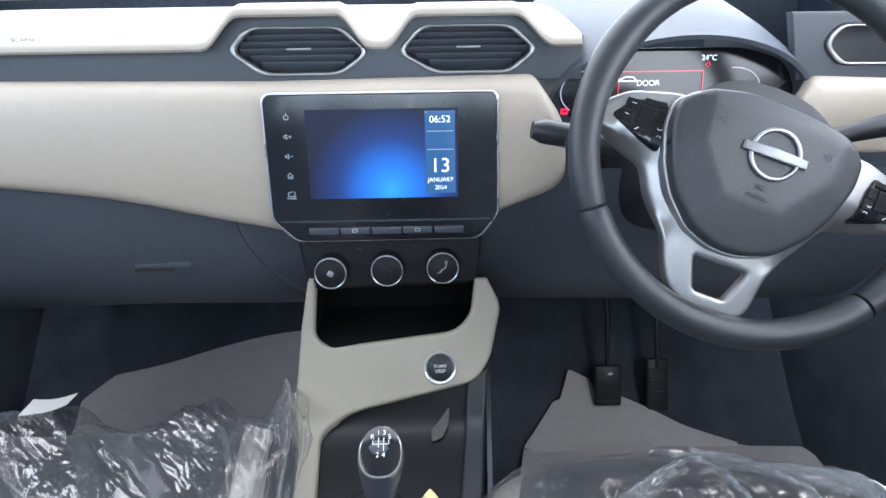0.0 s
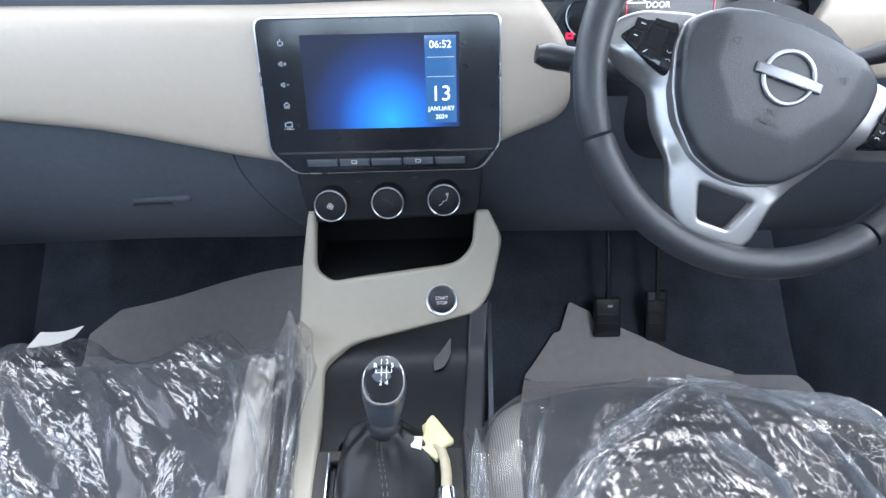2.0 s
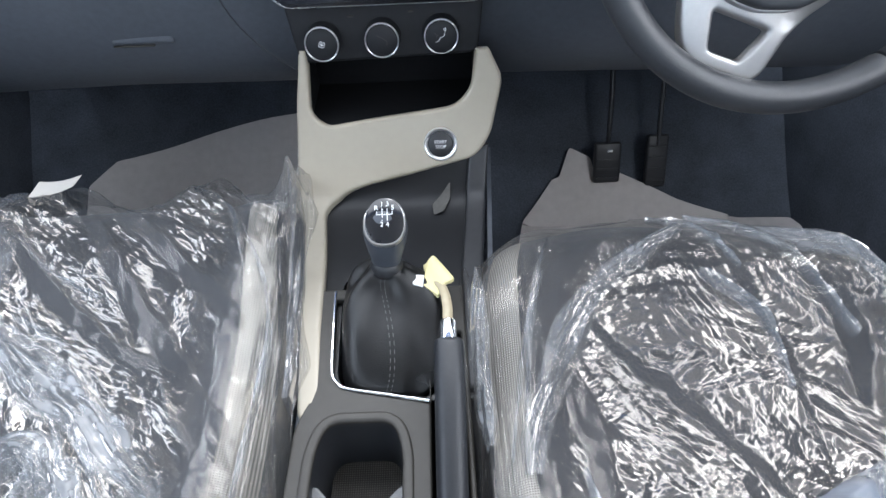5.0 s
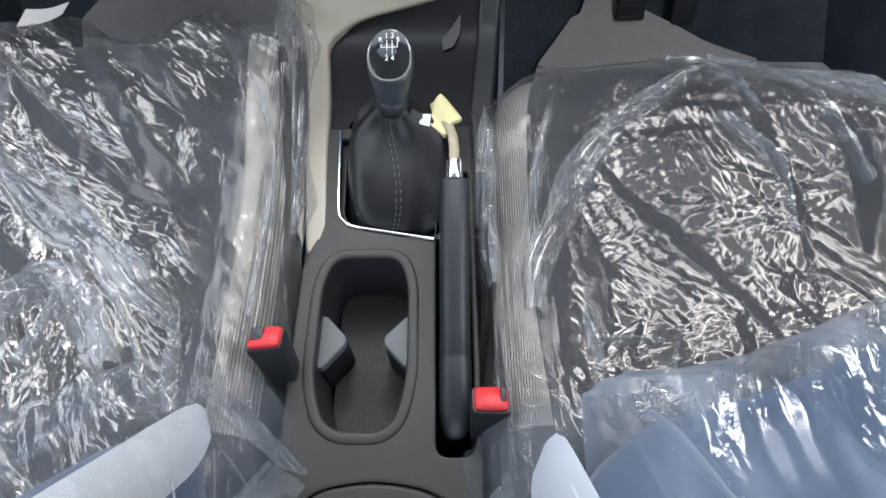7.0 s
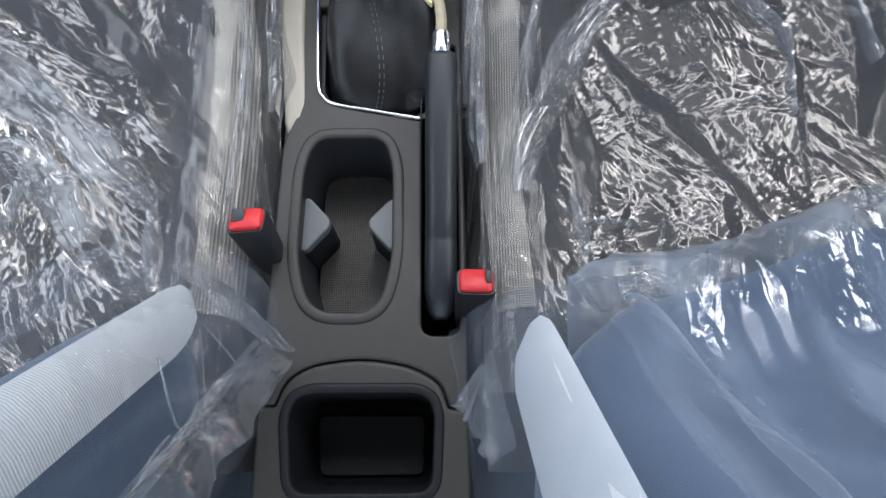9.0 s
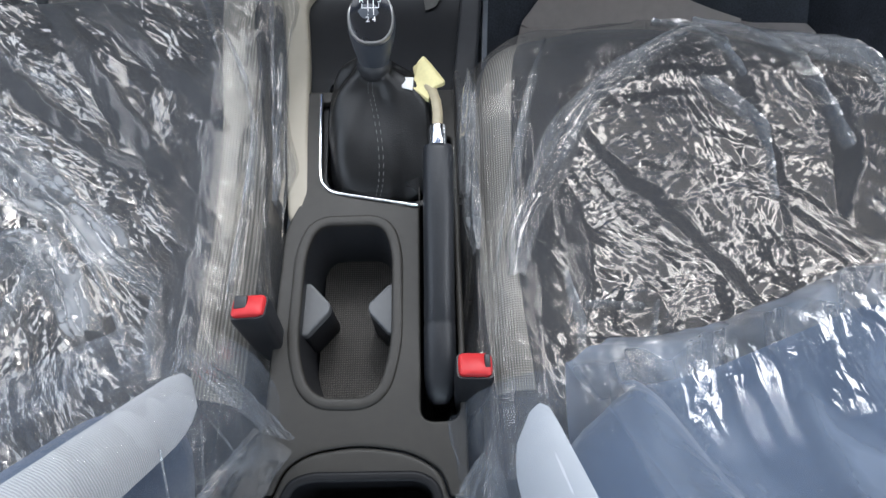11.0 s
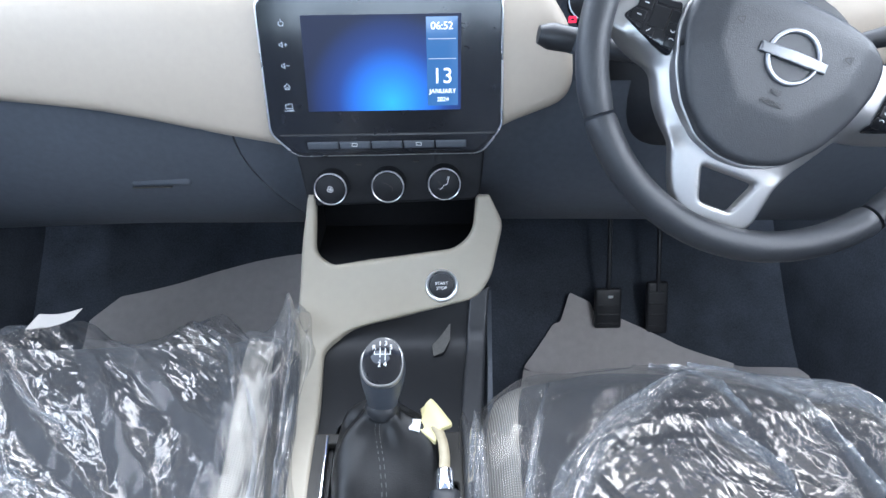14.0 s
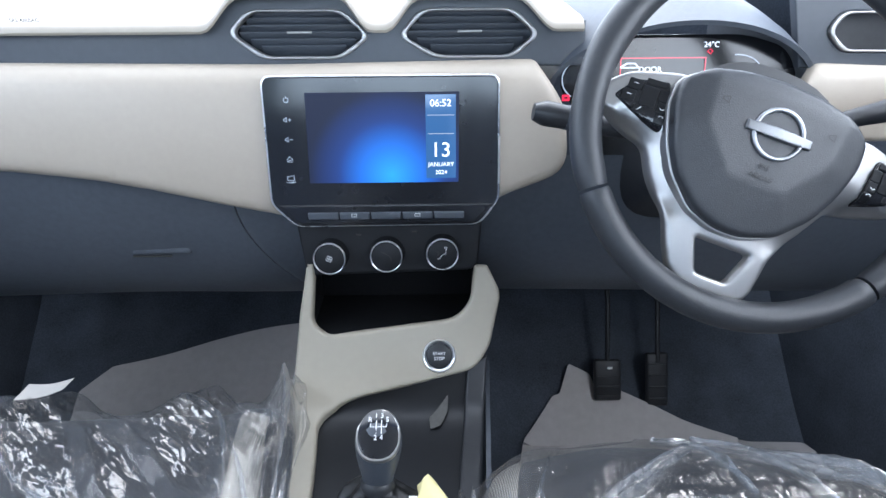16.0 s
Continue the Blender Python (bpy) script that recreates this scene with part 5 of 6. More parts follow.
part("warning_lamp", stroke([(-0.150, -0.030), (-0.143, -0.030), (-0.143, -0.025), (-0.150, -0.025), (-0.150, -0.030)], DM, 0.003, 0.001), REDLIT, cluster, "red warning lamp")
part("small_warning", stroke([(0.031, 0.028), (0.035, 0.031), (0.038, 0.028), (0.035, 0.025), (0.031, 0.028)], DM, 0.001, 0.001), REDLIT, cluster)
# hood: an arched shell over the dials
verts, faces = [], []
n, c = 36, 9
for i in range(n + 1):
    t = i / n
    x = 0.203 + 0.35 * t
    arch = max(0.0, math.sin(math.pi * t)) ** 0.40
    for j in range(c):
        k = j / (c - 1)
        y = 0.812 + 0.02 * (1 - arch) + 0.33 * k + 0.02 * (1 - arch)
        z = 0.785 + arch * (0.106 + 0.046 * k ** 0.8) + 0.02 * k - 0.012 * (1 - k) ** 6
        verts.append((x, y, z))
for i in range(n):
    for j in range(c - 1):
        a = i * c + j
        faces.append([a, a + 1, a + c + 1, a + c])
hd = mesh_from(verts, faces)
bmesh.ops.recalc_face_normals(hd, faces=hd.faces[:])
bmesh.ops.solidify(hd, geom=hd.faces[:], thickness=0.006)
part("hood", hd, DARK, cluster, "charcoal grained cluster hood")
part("column_cover", loft([ring((0.385, 0.68, 0.745), (1, 0, 0), (0, 0.4, 0.9), 0.06, 0.05, 3, 28), ring((0.385, 0.80, 0.73), (1, 0, 0), (0, 0.4, 0.9), 0.08, 0.07, 3, 28), ring((0.385, 0.88, 0.70), (1, 0, 0), (0, 0.4, 0.9), 0.10, 0.10, 3, 28)]), BLACK, cluster, "black steering column cover")

# ---- pedals ----
for x, w, z, h, nm in ((0.413, 0.056, 0.165, 0.085, "brake"), (0.515, 0.045, 0.165, 0.11, "accelerator")):
    pd = thing(nm + "_pedal", (x, 1.09, 0.10), "black rubber foot pedal in the dark footwell", "pedal", group="foot pedals")
    rot = Matrix.Rotation(radians(-24), 4, "X")
    part("pad", block((x, 1.065, z), (w, 0.014, h), 0.006, rot), BLACK, pd, "ribbed rubber pad")
    for k in range(4):
        part("rib", block((x, 1.058 + 0.012 * (k - 1.5) * 0.8, z + (k - 1.5) * h * 0.2), (w * 0.8, 0.005, 0.004), 0.0015, rot), BLACK, pd)
    part("arm", tube([(x, 1.075, z + h * 0.3), (x, 1.12, z + 0.14), (x, 1.22, z + 0.30)], 0.005, 10), BLACK, pd)
    if nm == "brake":
        part("pad_mark", block((x - 0.006, 1.041, z + 0.047), (0.010, 0.002, 0.005), 0.0005), WHITE, pd)

# ---- protective paper in the footwells ----
for nm, pts in (("right", [(0.341, 1.119), (0.384, 1.101), (0.394, 1.072), (0.442, 1.074), (0.560, 1.027), (0.693, 0.990), (0.800, 0.986), (0.815, 0.951), (0.80, 0.60), (0.14, 0.60), (0.236, 1.001), (0.303, 1.072), (0.318, 1.074)]),
                ("left", [(-0.215, 1.190), (-0.40, 1.162), (-0.620, 1.126), (-0.680, 1.086), (-0.695, 0.60), (-0.15, 0.60), (-0.135, 1.1)])):
    seedv = 3 if nm == "left" else 8

    def lay(x, y, h=0.0, k=seedv):
        s = floor_line.of_y(y)
        p, d = floor_line.at(s)
        q = Vector((x, p[0] - d[1] * 0.008, p[1] + d[0] * 0.008))
        return q + Vector((0, -0.02, 0.06)) * (0.25 + 0.5 * noise.noise((x * 5 + k, y * 4, 1.3))) * 0.5 + Vector((0, 0, h))

    ob = part("floor_paper", sheet(fillet(pts, 0.006), lay, step=0.02, thick=0.0012, rnd=0.0004), PAPER)
    tagged(ob, "creased grey protective paper lying in the footwell", "paper mat", group="floor papers")

# ---- seats ----
slip = part("paper_slip", sheet([(-0.474, 0.684), (-0.468, 0.710), (-0.412, 0.716), (-0.420, 0.700)], lambda x, y, h=0.0: Vector((x, y, 0.447 + h + 0.25 * (y - 0.70) + 0.004 * math.sin(x * 60))), step=0.008, thick=0.0008, rnd=0.0003), SLIP)
tagged(slip, "small white paper slip on the passenger cushion's plastic film", "paper slip")
RECLINE = radians(31)
BU = Vector((0, -math.sin(RECLINE), math.cos(RECLINE)))
BN = Vector((0, math.cos(RECLINE), math.sin(RECLINE)))


def front_of(a, front, bow):
    """The rounded front edge of a cushion."""
    corner = np.minimum(0.25, 0.10 * (np.maximum(0.0, a - 0.86) / 0.08) ** 2) if bow[1] > 0.1 else 0.0
    return front - bow[0] * np.maximum(0.0, 0.38 - a) ** 2 - bow[1] * np.maximum(0.0, a - 0.38) ** 2 - corner


def cushion_top(a, y, front):
    """Height of the cushion: a runs 0 to 1 from the console side outwards."""
    side = 0.030 * (np.exp(-((a - 0.08) / 0.10) ** 2) + np.exp(-((a - 0.92) / 0.10) ** 2))
    roll = np.maximum(0.0, (y - (front - 0.07)) / 0.07)
    return 0.398 + side * (1 - 0.4 * roll) + 0.030 * smoothstep(0.35, front - 0.08, y) - 0.030 * roll ** 2.2


def hem(q):
    """Driver backrest: where the bagged film ends, up the recline, and how far it stands out there; q is metres from the middle."""
    where = [-0.26, -0.239, -0.204, -0.158, -0.122, -0.084, -0.019, 0.048, 0.073, 0.26]
    return (np.interp(q, where, [0.25, 0.216, 0.155, 0.097, 0.090, 0.072, 0.032, -0.008, -0.012, -0.016]),
            np.interp(q, where, [0.030, 0.030, 0.030, 0.032, 0.034, 0.036, 0.043, 0.054, 0.062, 0.070]))


def recess(q, d):
    """How far the bagged cloth falls back behind its hem; d is the distance up from it."""
    return 0.052 * smoothstep(-0.180, -0.120, q) * smoothstep(0.026, 0.105, d)


def make_seat(sx, inner, front, back_y, bow, bagged=False):
    """A front seat: inner is the x of its console side, sx the way outwards."""
    width = 0.465
    X = lambda a: inner + sx * a * width
    seat = thing("front_seat", (X(0.5), 0.42, 0.05), "dark cloth front seat with light grey edge bands", "car seat", group="front seats")
    xs, ys = spread(0, 1, 28), spread(0.0, 1.0, 34)
    verts, faces = [], []
    for i, a in enumerate(xs):
        fa = front_of(a, front, bow)
        for j, t in enumerate(ys):
            y = 0.06 + (fa - 0.06) * t
            edge = max(0, abs(a - 0.5) * 2 - 0.86) / 0.14
            verts.append((X(a), y, cushion_top(a, y, fa) - 0.03 * edge ** 2))
    c = len(ys)
    for i in range(len(xs) - 1):
        for j in range(c - 1):
            k = i * c + j
            faces.append([k, k + 1, k + c + 1, k + c])
    base = len(verts)
    loop = [i * c for i in range(len(xs))] + [(len(xs) - 1) * c + j for j in range(1, c)] + [i * c + c - 1 for i in range(len(xs) - 2, -1, -1)] + [j for j in range(c - 2, 0, -1)]
    for k in loop:
        v = verts[k]
        verts.append((v[0] - sx * 0.012 * (1 if v[0] == X(1) else -1 if v[0] == X(0) else 0), min(v[1], front - 0.06), 0.24))
    for k in range(len(loop)):
        a, b = loop[k], loop[(k + 1) % len(loop)]
        faces.append([a, b, base + (k + 1) % len(loop), base + k])
    part("cushion", mesh_from(verts, faces), FABRIC, seat, "black cloth seat cushion")
    part("seat_base", block((X(0.5), 0.38, 0.15), (0.40, 0.46, 0.19), 0.02), BLACK, seat, "black seat frame")
    # woven band along the console side of the cushion
    band = [(0.098, front - 0.035), (0.054, front - 0.13), (0.046, 0.39), (0.043, 0.30), (0.058, 0.19)] if sx > 0 else [(0.078, front - 0.06), (0.040, 0.47), (0.033, 0.36), (0.031, 0.19)]
    cur = Curve(band, 10)
    v2, f2 = [], []
    for i, p in enumerate(cur.pts):
        for w in (-0.034, -0.017, 0.0, 0.017, 0.034):
            a = p[0] + w
            v2.append((X(a), p[1], cushion_top(a, p[1], front_of(a, front, bow)) - 0.03 * (max(0, abs(a - 0.5) * 2 - 0.86) / 0.14) ** 2 + 0.0022))
    for i in range(len(cur.pts) - 1):
        for j in range(4):
            k = i * 5 + j
            f2.append([k, k + 1, k + 6, k + 5])
    bandm = mesh_from(v2, f2)
    part("cushion_band", bandm, STRIPE, seat, "light grey woven edge band")
    # backrest: rounded section swept up the recline
    O = Vector((X(0.5), back_y, 0.455))
    rings = []
    for s, w, th, pw in ((0.0, 0.205, 0.035, 3), (0.015, 0.222, 0.055, 3.2), (0.04, 0.227, 0.061, 3.4), (0.08, 0.228, 0.062, 3.4), (0.12, 0.228, 0.062, 3.4), (0.17, 0.228, 0.062, 3.4), (0.22, 0.228, 0.062, 3.4), (0.30, 0.228, 0.062, 3.4), (0.42, 0.215, 0.055, 3.2), (0.50, 0.19, 0.045, 3), (0.515, 0.17, 0.03, 3)):
        rr = ring(O + BU * s - BN * 0.062, (1, 0, 0), BN, w, th, pw, 56)
        out = []
        for p in rr:
            q = (p.x - O.x) / 0.228
            f = (p - (O + BU * s - BN * 0.062)).dot(BN)
            bulge = 0.018 * math.exp(-((abs(q) - 0.86) / 0.16) ** 2) if f > 0 else 0.0
            if bagged:
                end, out_by = hem(p.x - O.x)
                low = end + 0.010
                lift = low + (0.515 - low) * s / 0.515 - s
                if f > 0:
                    d = s + lift - end
                    bulge += (out_by - 0.030) * math.exp(-(d / 0.10) ** 2) - recess(p.x - O.x, d) + 0.015 * smoothstep(-0.185, -0.140, p.x - O.x)
                out.append(p + BN * bulge + BU * lift)
            else:
                out.append(p + BN * (bulge - (0.055 * smoothstep(0.72, 0.35, abs(q)) if f > 0 else 0.0)))
        rings.append(out)
    back = part("backrest", loft(rings), NAVY, seat, "dark blue cloth backrest")
    return seat, X, O, back


def film_sheet(name, parent, label, nu, nv, fn, material):
    """A sheet of film; fn gives its points and how crinkled it is there."""
    verts, faces, amount = [], [], []
    for i in range(nu + 1):
        for j in range(nv + 1):
            p, c = fn(i / nu, j / nv)
            verts.append(tuple(p))
            amount.append(c)
    c = nv + 1
    for i in range(nu):
        for j in range(nv):
            k = i * c + j
            faces.append([k, k + 1, k + c + 1, k + c])
    me = bpy.data.meshes.new(name)
    me.from_pydata(verts, [], faces)
    me.polygons.foreach_set("use_smooth", [True] * len(me.polygons))
    me.attributes.new("crinkle", "FLOAT", "POINT").data.foreach_set("value", amount)
    me.materials.append(material)
    ob = new(name, me)
    ob.parent = parent
    ob.matrix_parent_inverse = Matrix.Translation(-parent.location)
    ob["label"] = label
    return ob


def film_grid(name, parent, label, nu, nv, fn, material):
    """As film_sheet, for a function of whole arrays: fine enough for sharp creases."""
    u, v = [g.ravel() for g in np.meshgrid(np.linspace(0, 1, nu + 1), np.linspace(0, 1, nv + 1), indexing="ij")]
    co, amount = fn(u, v)
    c = nv + 1
    k = (np.arange(nu)[:, None] * c + np.arange(nv)[None, :]).ravel()
    quads = np.stack([k, k + 1, k + c + 1, k + c], 1)
    me = bpy.data.meshes.new(name)
    me.vertices.add(len(co))
    me.vertices.foreach_set("co", co.astype(np.float32).ravel())
    me.loops.add(quads.size)
    me.loops.foreach_set("vertex_index", quads.astype(np.int32).ravel())
    me.polygons.add(len(quads))
    me.polygons.foreach_set("loop_start", np.arange(len(quads), dtype=np.int32) * 4)
    me.polygons.foreach_set("use_smooth", np.ones(len(quads), dtype=bool))
    me.update(calc_edges=True)
    me.attributes.new("crinkle", "FLOAT", "POINT").data.foreach_set("value", amount.astype(np.float32))
    me.materials.append(material)
    ob = new(name, me)
    ob.parent = parent
    ob.matrix_parent_inverse = Matrix.Translation(-parent.location)
    ob["label"] = label
    return ob


def chance(i, j, k):
    """A random number from 0 to 1 for each pair of whole numbers."""
    h = (i.astype(np.int64) * 374761393 + j.astype(np.int64) * 668265263 + int(k * 97) * 1442695041) & 0xFFFFFFFF
    h = ((h ^ (h >> 13)) * 1274126177) & 0xFFFFFFFF
    h = ((h ^ (h >> 15)) * 2246822519) & 0xFFFFFFFF
    return ((h ^ (h >> 16)) & 0xFFFFFF) / 16777215.0


def swell(x, y, k):
    """Smooth random hills, -1 to 1, about one to a unit."""
    i, j = np.floor(x), np.floor(y)
    fx, fy = x - i, y - j
    fx, fy = fx * fx * (3 - 2 * fx), fy * fy * (3 - 2 * fy)
    low = chance(i, j, k) * (1 - fx) + chance(i + 1, j, k) * fx
    high = chance(i, j + 1, k) * (1 - fx) + chance(i + 1, j + 1, k) * fx
    return (low * (1 - fy) + high * fy) * 2 - 1


def shards(x, y, k):
    """Flat three-cornered facets that meet in sharp folds, -1 to 1, about one to a unit."""
    wx = x + 0.35 * swell(x * 0.6 + 3, y * 0.6, k + 1)
    wy = y + 0.35 * swell(x * 0.6, y * 0.6 + 7, k + 2)
    s = (wx + wy) * 0.3660254
    i, j = np.floor(wx + s), np.floor(wy + s)
    fx, fy = wx + s - i, wy + s - j
    right = fx > fy
    w0 = 1 - np.where(right, fx, fy)
    w1 = np.abs(fx - fy)
    w2 = np.where(right, fy, fx)
    mid = chance(i + right, j + ~right, k)
    return (w0 * chance(i, j, k) + w1 * mid + w2 * chance(i + 1, j + 1, k)) * 2 - 1


def near_path(x, y, path):
    """Signed distance from a line of points, and the share of its length."""
    best, share, n = np.full(x.shape, 9.0), np.zeros(x.shape), len(path) - 1
    for i in range(n):
        (ax, ay), (bx, by) = path[i], path[i + 1]
        dx, dy = bx - ax, by - ay
        t = np.clip(((x - ax) * dx + (y - ay) * dy) / (dx * dx + dy * dy), 0, 1)
        ox, oy = x - ax - dx * t, y - ay - dy * t
        dist = np.hypot(ox, oy)
        nearer = dist < np.abs(best)
        best = np.where(nearer, np.copysign(dist, dx * oy - dy * ox), best)
        share = np.where(nearer, (i + t) / n, share)
    return best, share


# smooth taut ribbons in the film: path, half width, height
LEFT_RIBBONS = [([(-0.47, 0.735), (-0.432, 0.709), (-0.333, 0.643), (-0.233, 0.552), (-0.150, 0.465)], 0.013, 0.008),
                ([(-0.40, 0.665), (-0.353, 0.602), (-0.277, 0.497), (-0.203, 0.409), (-0.145, 0.335)], 0.013, 0.008),
                ([(-0.53, 0.66), (-0.47, 0.623), (-0.382, 0.525), (-0.302, 0.46), (-0.22, 0.419)], 0.010, 0.009),
                ([(-0.50, 0.42), (-0.40, 0.38), (-0.30, 0.30), (-0.22, 0.22)], 0.012, 0.006)]
RIGHT_RIBBONS = [([(0.205, 0.46), (0.225, 0.446), (0.258, 0.408), (0.288, 0.389), (0.316, 0.344), (0.349, 0.293), (0.37, 0.24)], 0.0065, 0.005),
                 ([(0.334, 0.626), (0.378, 0.584), (0.396, 0.493), (0.415, 0.393), (0.411, 0.312)], 0.006, 0.004),
                 ([(0.30, 0.63), (0.24, 0.57), (0.19, 0.50), (0.165, 0.43), (0.15, 0.33)], 0.016, 0.006),
                 ([(0.41, 0.60), (0.455, 0.53), (0.475, 0.45), (0.47, 0.36)], 0.012, 0.005),
                 ([(0.19, 0.40), (0.20, 0.33), (0.195, 0.26)], 0.014, 0.005)]


def ribbons(x, y, folds):
    """Height of the ribbons, and how far a place lies from all of them (0 to 1)."""
    h, away = np.zeros(x.shape), np.ones(x.shape)
    for path, w, top in folds:
        d, t = near_path(x, y, path)
        d = d + 0.006 * swell(x * 14, y * 14, w * 900) + 0.003 * swell(x * 45, y * 45, w * 900)
        wide = w * (0.35 + 0.65 * np.sin(math.pi * np.clip(t, 0.001, 0.999)) ** 0.7)
        q = d / wide
        up = np.where((q > -1) & (q <= 0.9), 0.5 + 0.5 * q, np.where(q > 0.9, np.maximum(0.0, 0.95 - (q - 0.9) * 2.4), 0.0))
        h += 0.6 * top * up * np.sin(math.pi * np.clip(t, 0.06, 0.94)) ** 0.6
        away = np.minimum(away, 1 - smoothstep(1.15, 0.8, np.abs(q)))
    return h, away


def crumple(x, y, k, hub):
    """Sharp folds at three sizes; they run round a hub, or slantwise where there is none. Also the small ones alone."""
    if hub:
        r, turn = np.hypot(x - hub[0], y - hub[1]) + 0.02, np.arctan2(y - hub[1], x - hub[0])
        r = r + 0.02 * swell(x * 9, y * 9, k + 3)
        u, v = r, turn * (0.12 + 0.4 * r)
    else:
        bend = 0.03 * swell(x * 5, y * 5, k + 3)
        u, v = x * 0.66 + y * 0.75 + bend, -x * 0.75 + y * 0.66
    big = 0.0045 * shards(u / 0.046, v / 0.105, k) + 0.003 * swell(x * 9, y * 9, k + 8)
    mid = 0.0036 * shards(u / 0.018, v / 0.070, k + 11) + 0.0020 * shards((x + 0.5 * y) / 0.012, (y - 0.5 * x) / 0.045, k + 13)
    small = 0.0006 * shards(u / 0.0070, v / 0.035, k + 21)
    return big, mid, small


def cushion_film(sx, X, front0, k, hang, bow, folds, calm, lift, hub):
    """Film over cushion: v runs front to back, u from the console side outwards; it hangs over both edges."""
    def fn(u, v):
        a = -0.10 + 1.16 * u
        ai = np.clip(a, 0.0, 1.0)
        front = front_of(ai, front0, bow)
        y = front + 0.045 - (front + 0.045 - 0.12) * v
        x = X(a)
        base = cushion_top(ai, np.minimum(y, front), front) + 0.004
        z = base.copy()
        t = np.maximum(0.0, -a / 0.10)
        low = 1 - smoothstep(0.28, 0.36, y)
        mid = smoothstep(0.30, 0.36, y) * (1 - smoothstep(0.42, 0.48, y))
        drop = hang * t ** 1.3 - 0.012 * np.sin(t * 9 + y * 30) * (t > 0) + 0.05 * low * t
        reach = 0.024 + 0.006 * low + 0.012 * mid if sx < 0 else 0.022
        z -= drop
        x = np.where(t > 0, X(0) - sx * (reach * t ** 0.7 + 0.006 * np.sin(y * 38 + k) * t), x)
        t = np.maximum(0.0, (y - front) / 0.045)
        z -= 0.05 * t * t
        y = np.where(t > 0, front + 0.022 * t + 0.006 * np.sin(x * 42), y)
        if sx < 0:
            z += 0.055 * np.exp(-((a + 0.01) / 0.045) ** 2) * smoothstep(0.50, front - 0.02, y) * (1.0 + 0.3 * np.sin(y * 70))
            # the loose front edge gathers into two peaks
            near = smoothstep(front - 0.10, front, y)
            peak = np.cos((x + 0.45) * 2 * math.pi / 0.21) + 0.4 * swell(x * 25, y * 0 + 3.0, k)
            y = y + (0.017 * peak - 0.020) * near
            z += 0.010 * peak * near
        rise, away = ribbons(x, y, folds)
        wild = calm + (1 - calm) * smoothstep(-0.5, 0.3, swell(x * 11 + k, y * 11, 4.0))
        # drawn smooth over the woven band, hanging in long pleats beside the console
        inner = smoothstep(0.10, 0.17, a)
        big, middle, small = crumple(x, y, k, hub)
        wild = wild * (0.26 + 0.74 * inner) * (1 + 0.35 * lift * smoothstep(front - 0.22, front - 0.05, y))
        loose = 0.12 + 0.88 * away
        h = big * (0.3 + 0.7 * away) * (0.4 + 0.6 * inner) + (middle + small * 0.8) * loose * wild + rise
        h += np.where(a < 0.03, 0.005 * np.abs(swell(a * 90, y * 6, k + 1)) + 0.0012 * np.abs(shards(a * 160, y * 30, k + 5)) - 0.002, 0.0)
        h += (1 - inner) * (0.3 + 0.7 * (a < 0.0)) * (0.0030 * shards(a * 42, y * 9, k + 6) + 0.0016 * shards(a * 90, y * 22, k + 7))
        z = z + np.maximum(h + 0.006, -0.002 + 0.15 * h)
        return np.stack([x, y, z], 1), (0.04 + 0.96 * away) * wild
    return fn


def loose_fold(parent, X0, path, width, height, front, bow, k, sx, name="loose_fold", label="milky puckered film fold", n=90, m=14, material=FILM_FOLD, crinkled=0.22):
    """A puckered milky strip of film lying over the cushion along a path."""
    cur = Curve(path, 10)

    def fn(u, v):
        p, d = cur.at(u * cur.s[-1])
        q = (v - 0.5) * 2
        side = Vector((-d[1], d[0]))
        w = width * (0.75 + 0.4 * noise.noise((u * 5, k, 0.3))) * (0.25 + 0.75 * math.sin(math.pi * min(max(u, 0.03), 0.97)) ** 0.5)
        x, y = p[0] + side[0] * q * w, p[1] + side[1] * q * w
        a = (x - X0) * sx / 0.465
        fa = front_of(min(max(a, 0), 1), front, bow)
        z = cushion_top(min(max(a, 0), 1), min(y, fa), fa) + 0.012
        z += -0.008 * q * q + height * (1 - q * q) * (0.7 + 0.5 * noise.noise((u * 7, q * 1.5, k + 5))) + 0.004 * math.sin(q * 9 + u * 14 + k) * (1 - abs(q) * 0.5)
        z += 0.003 * abs(noise.noise((u * 30, q * 2.5, k))) + 0.005 * abs(noise.noise((u * 4, q * 4.5, k + 2)))
        return Vector((x, y, z)), crinkled
    return film_sheet(name, parent, label, n, m, fn, material)


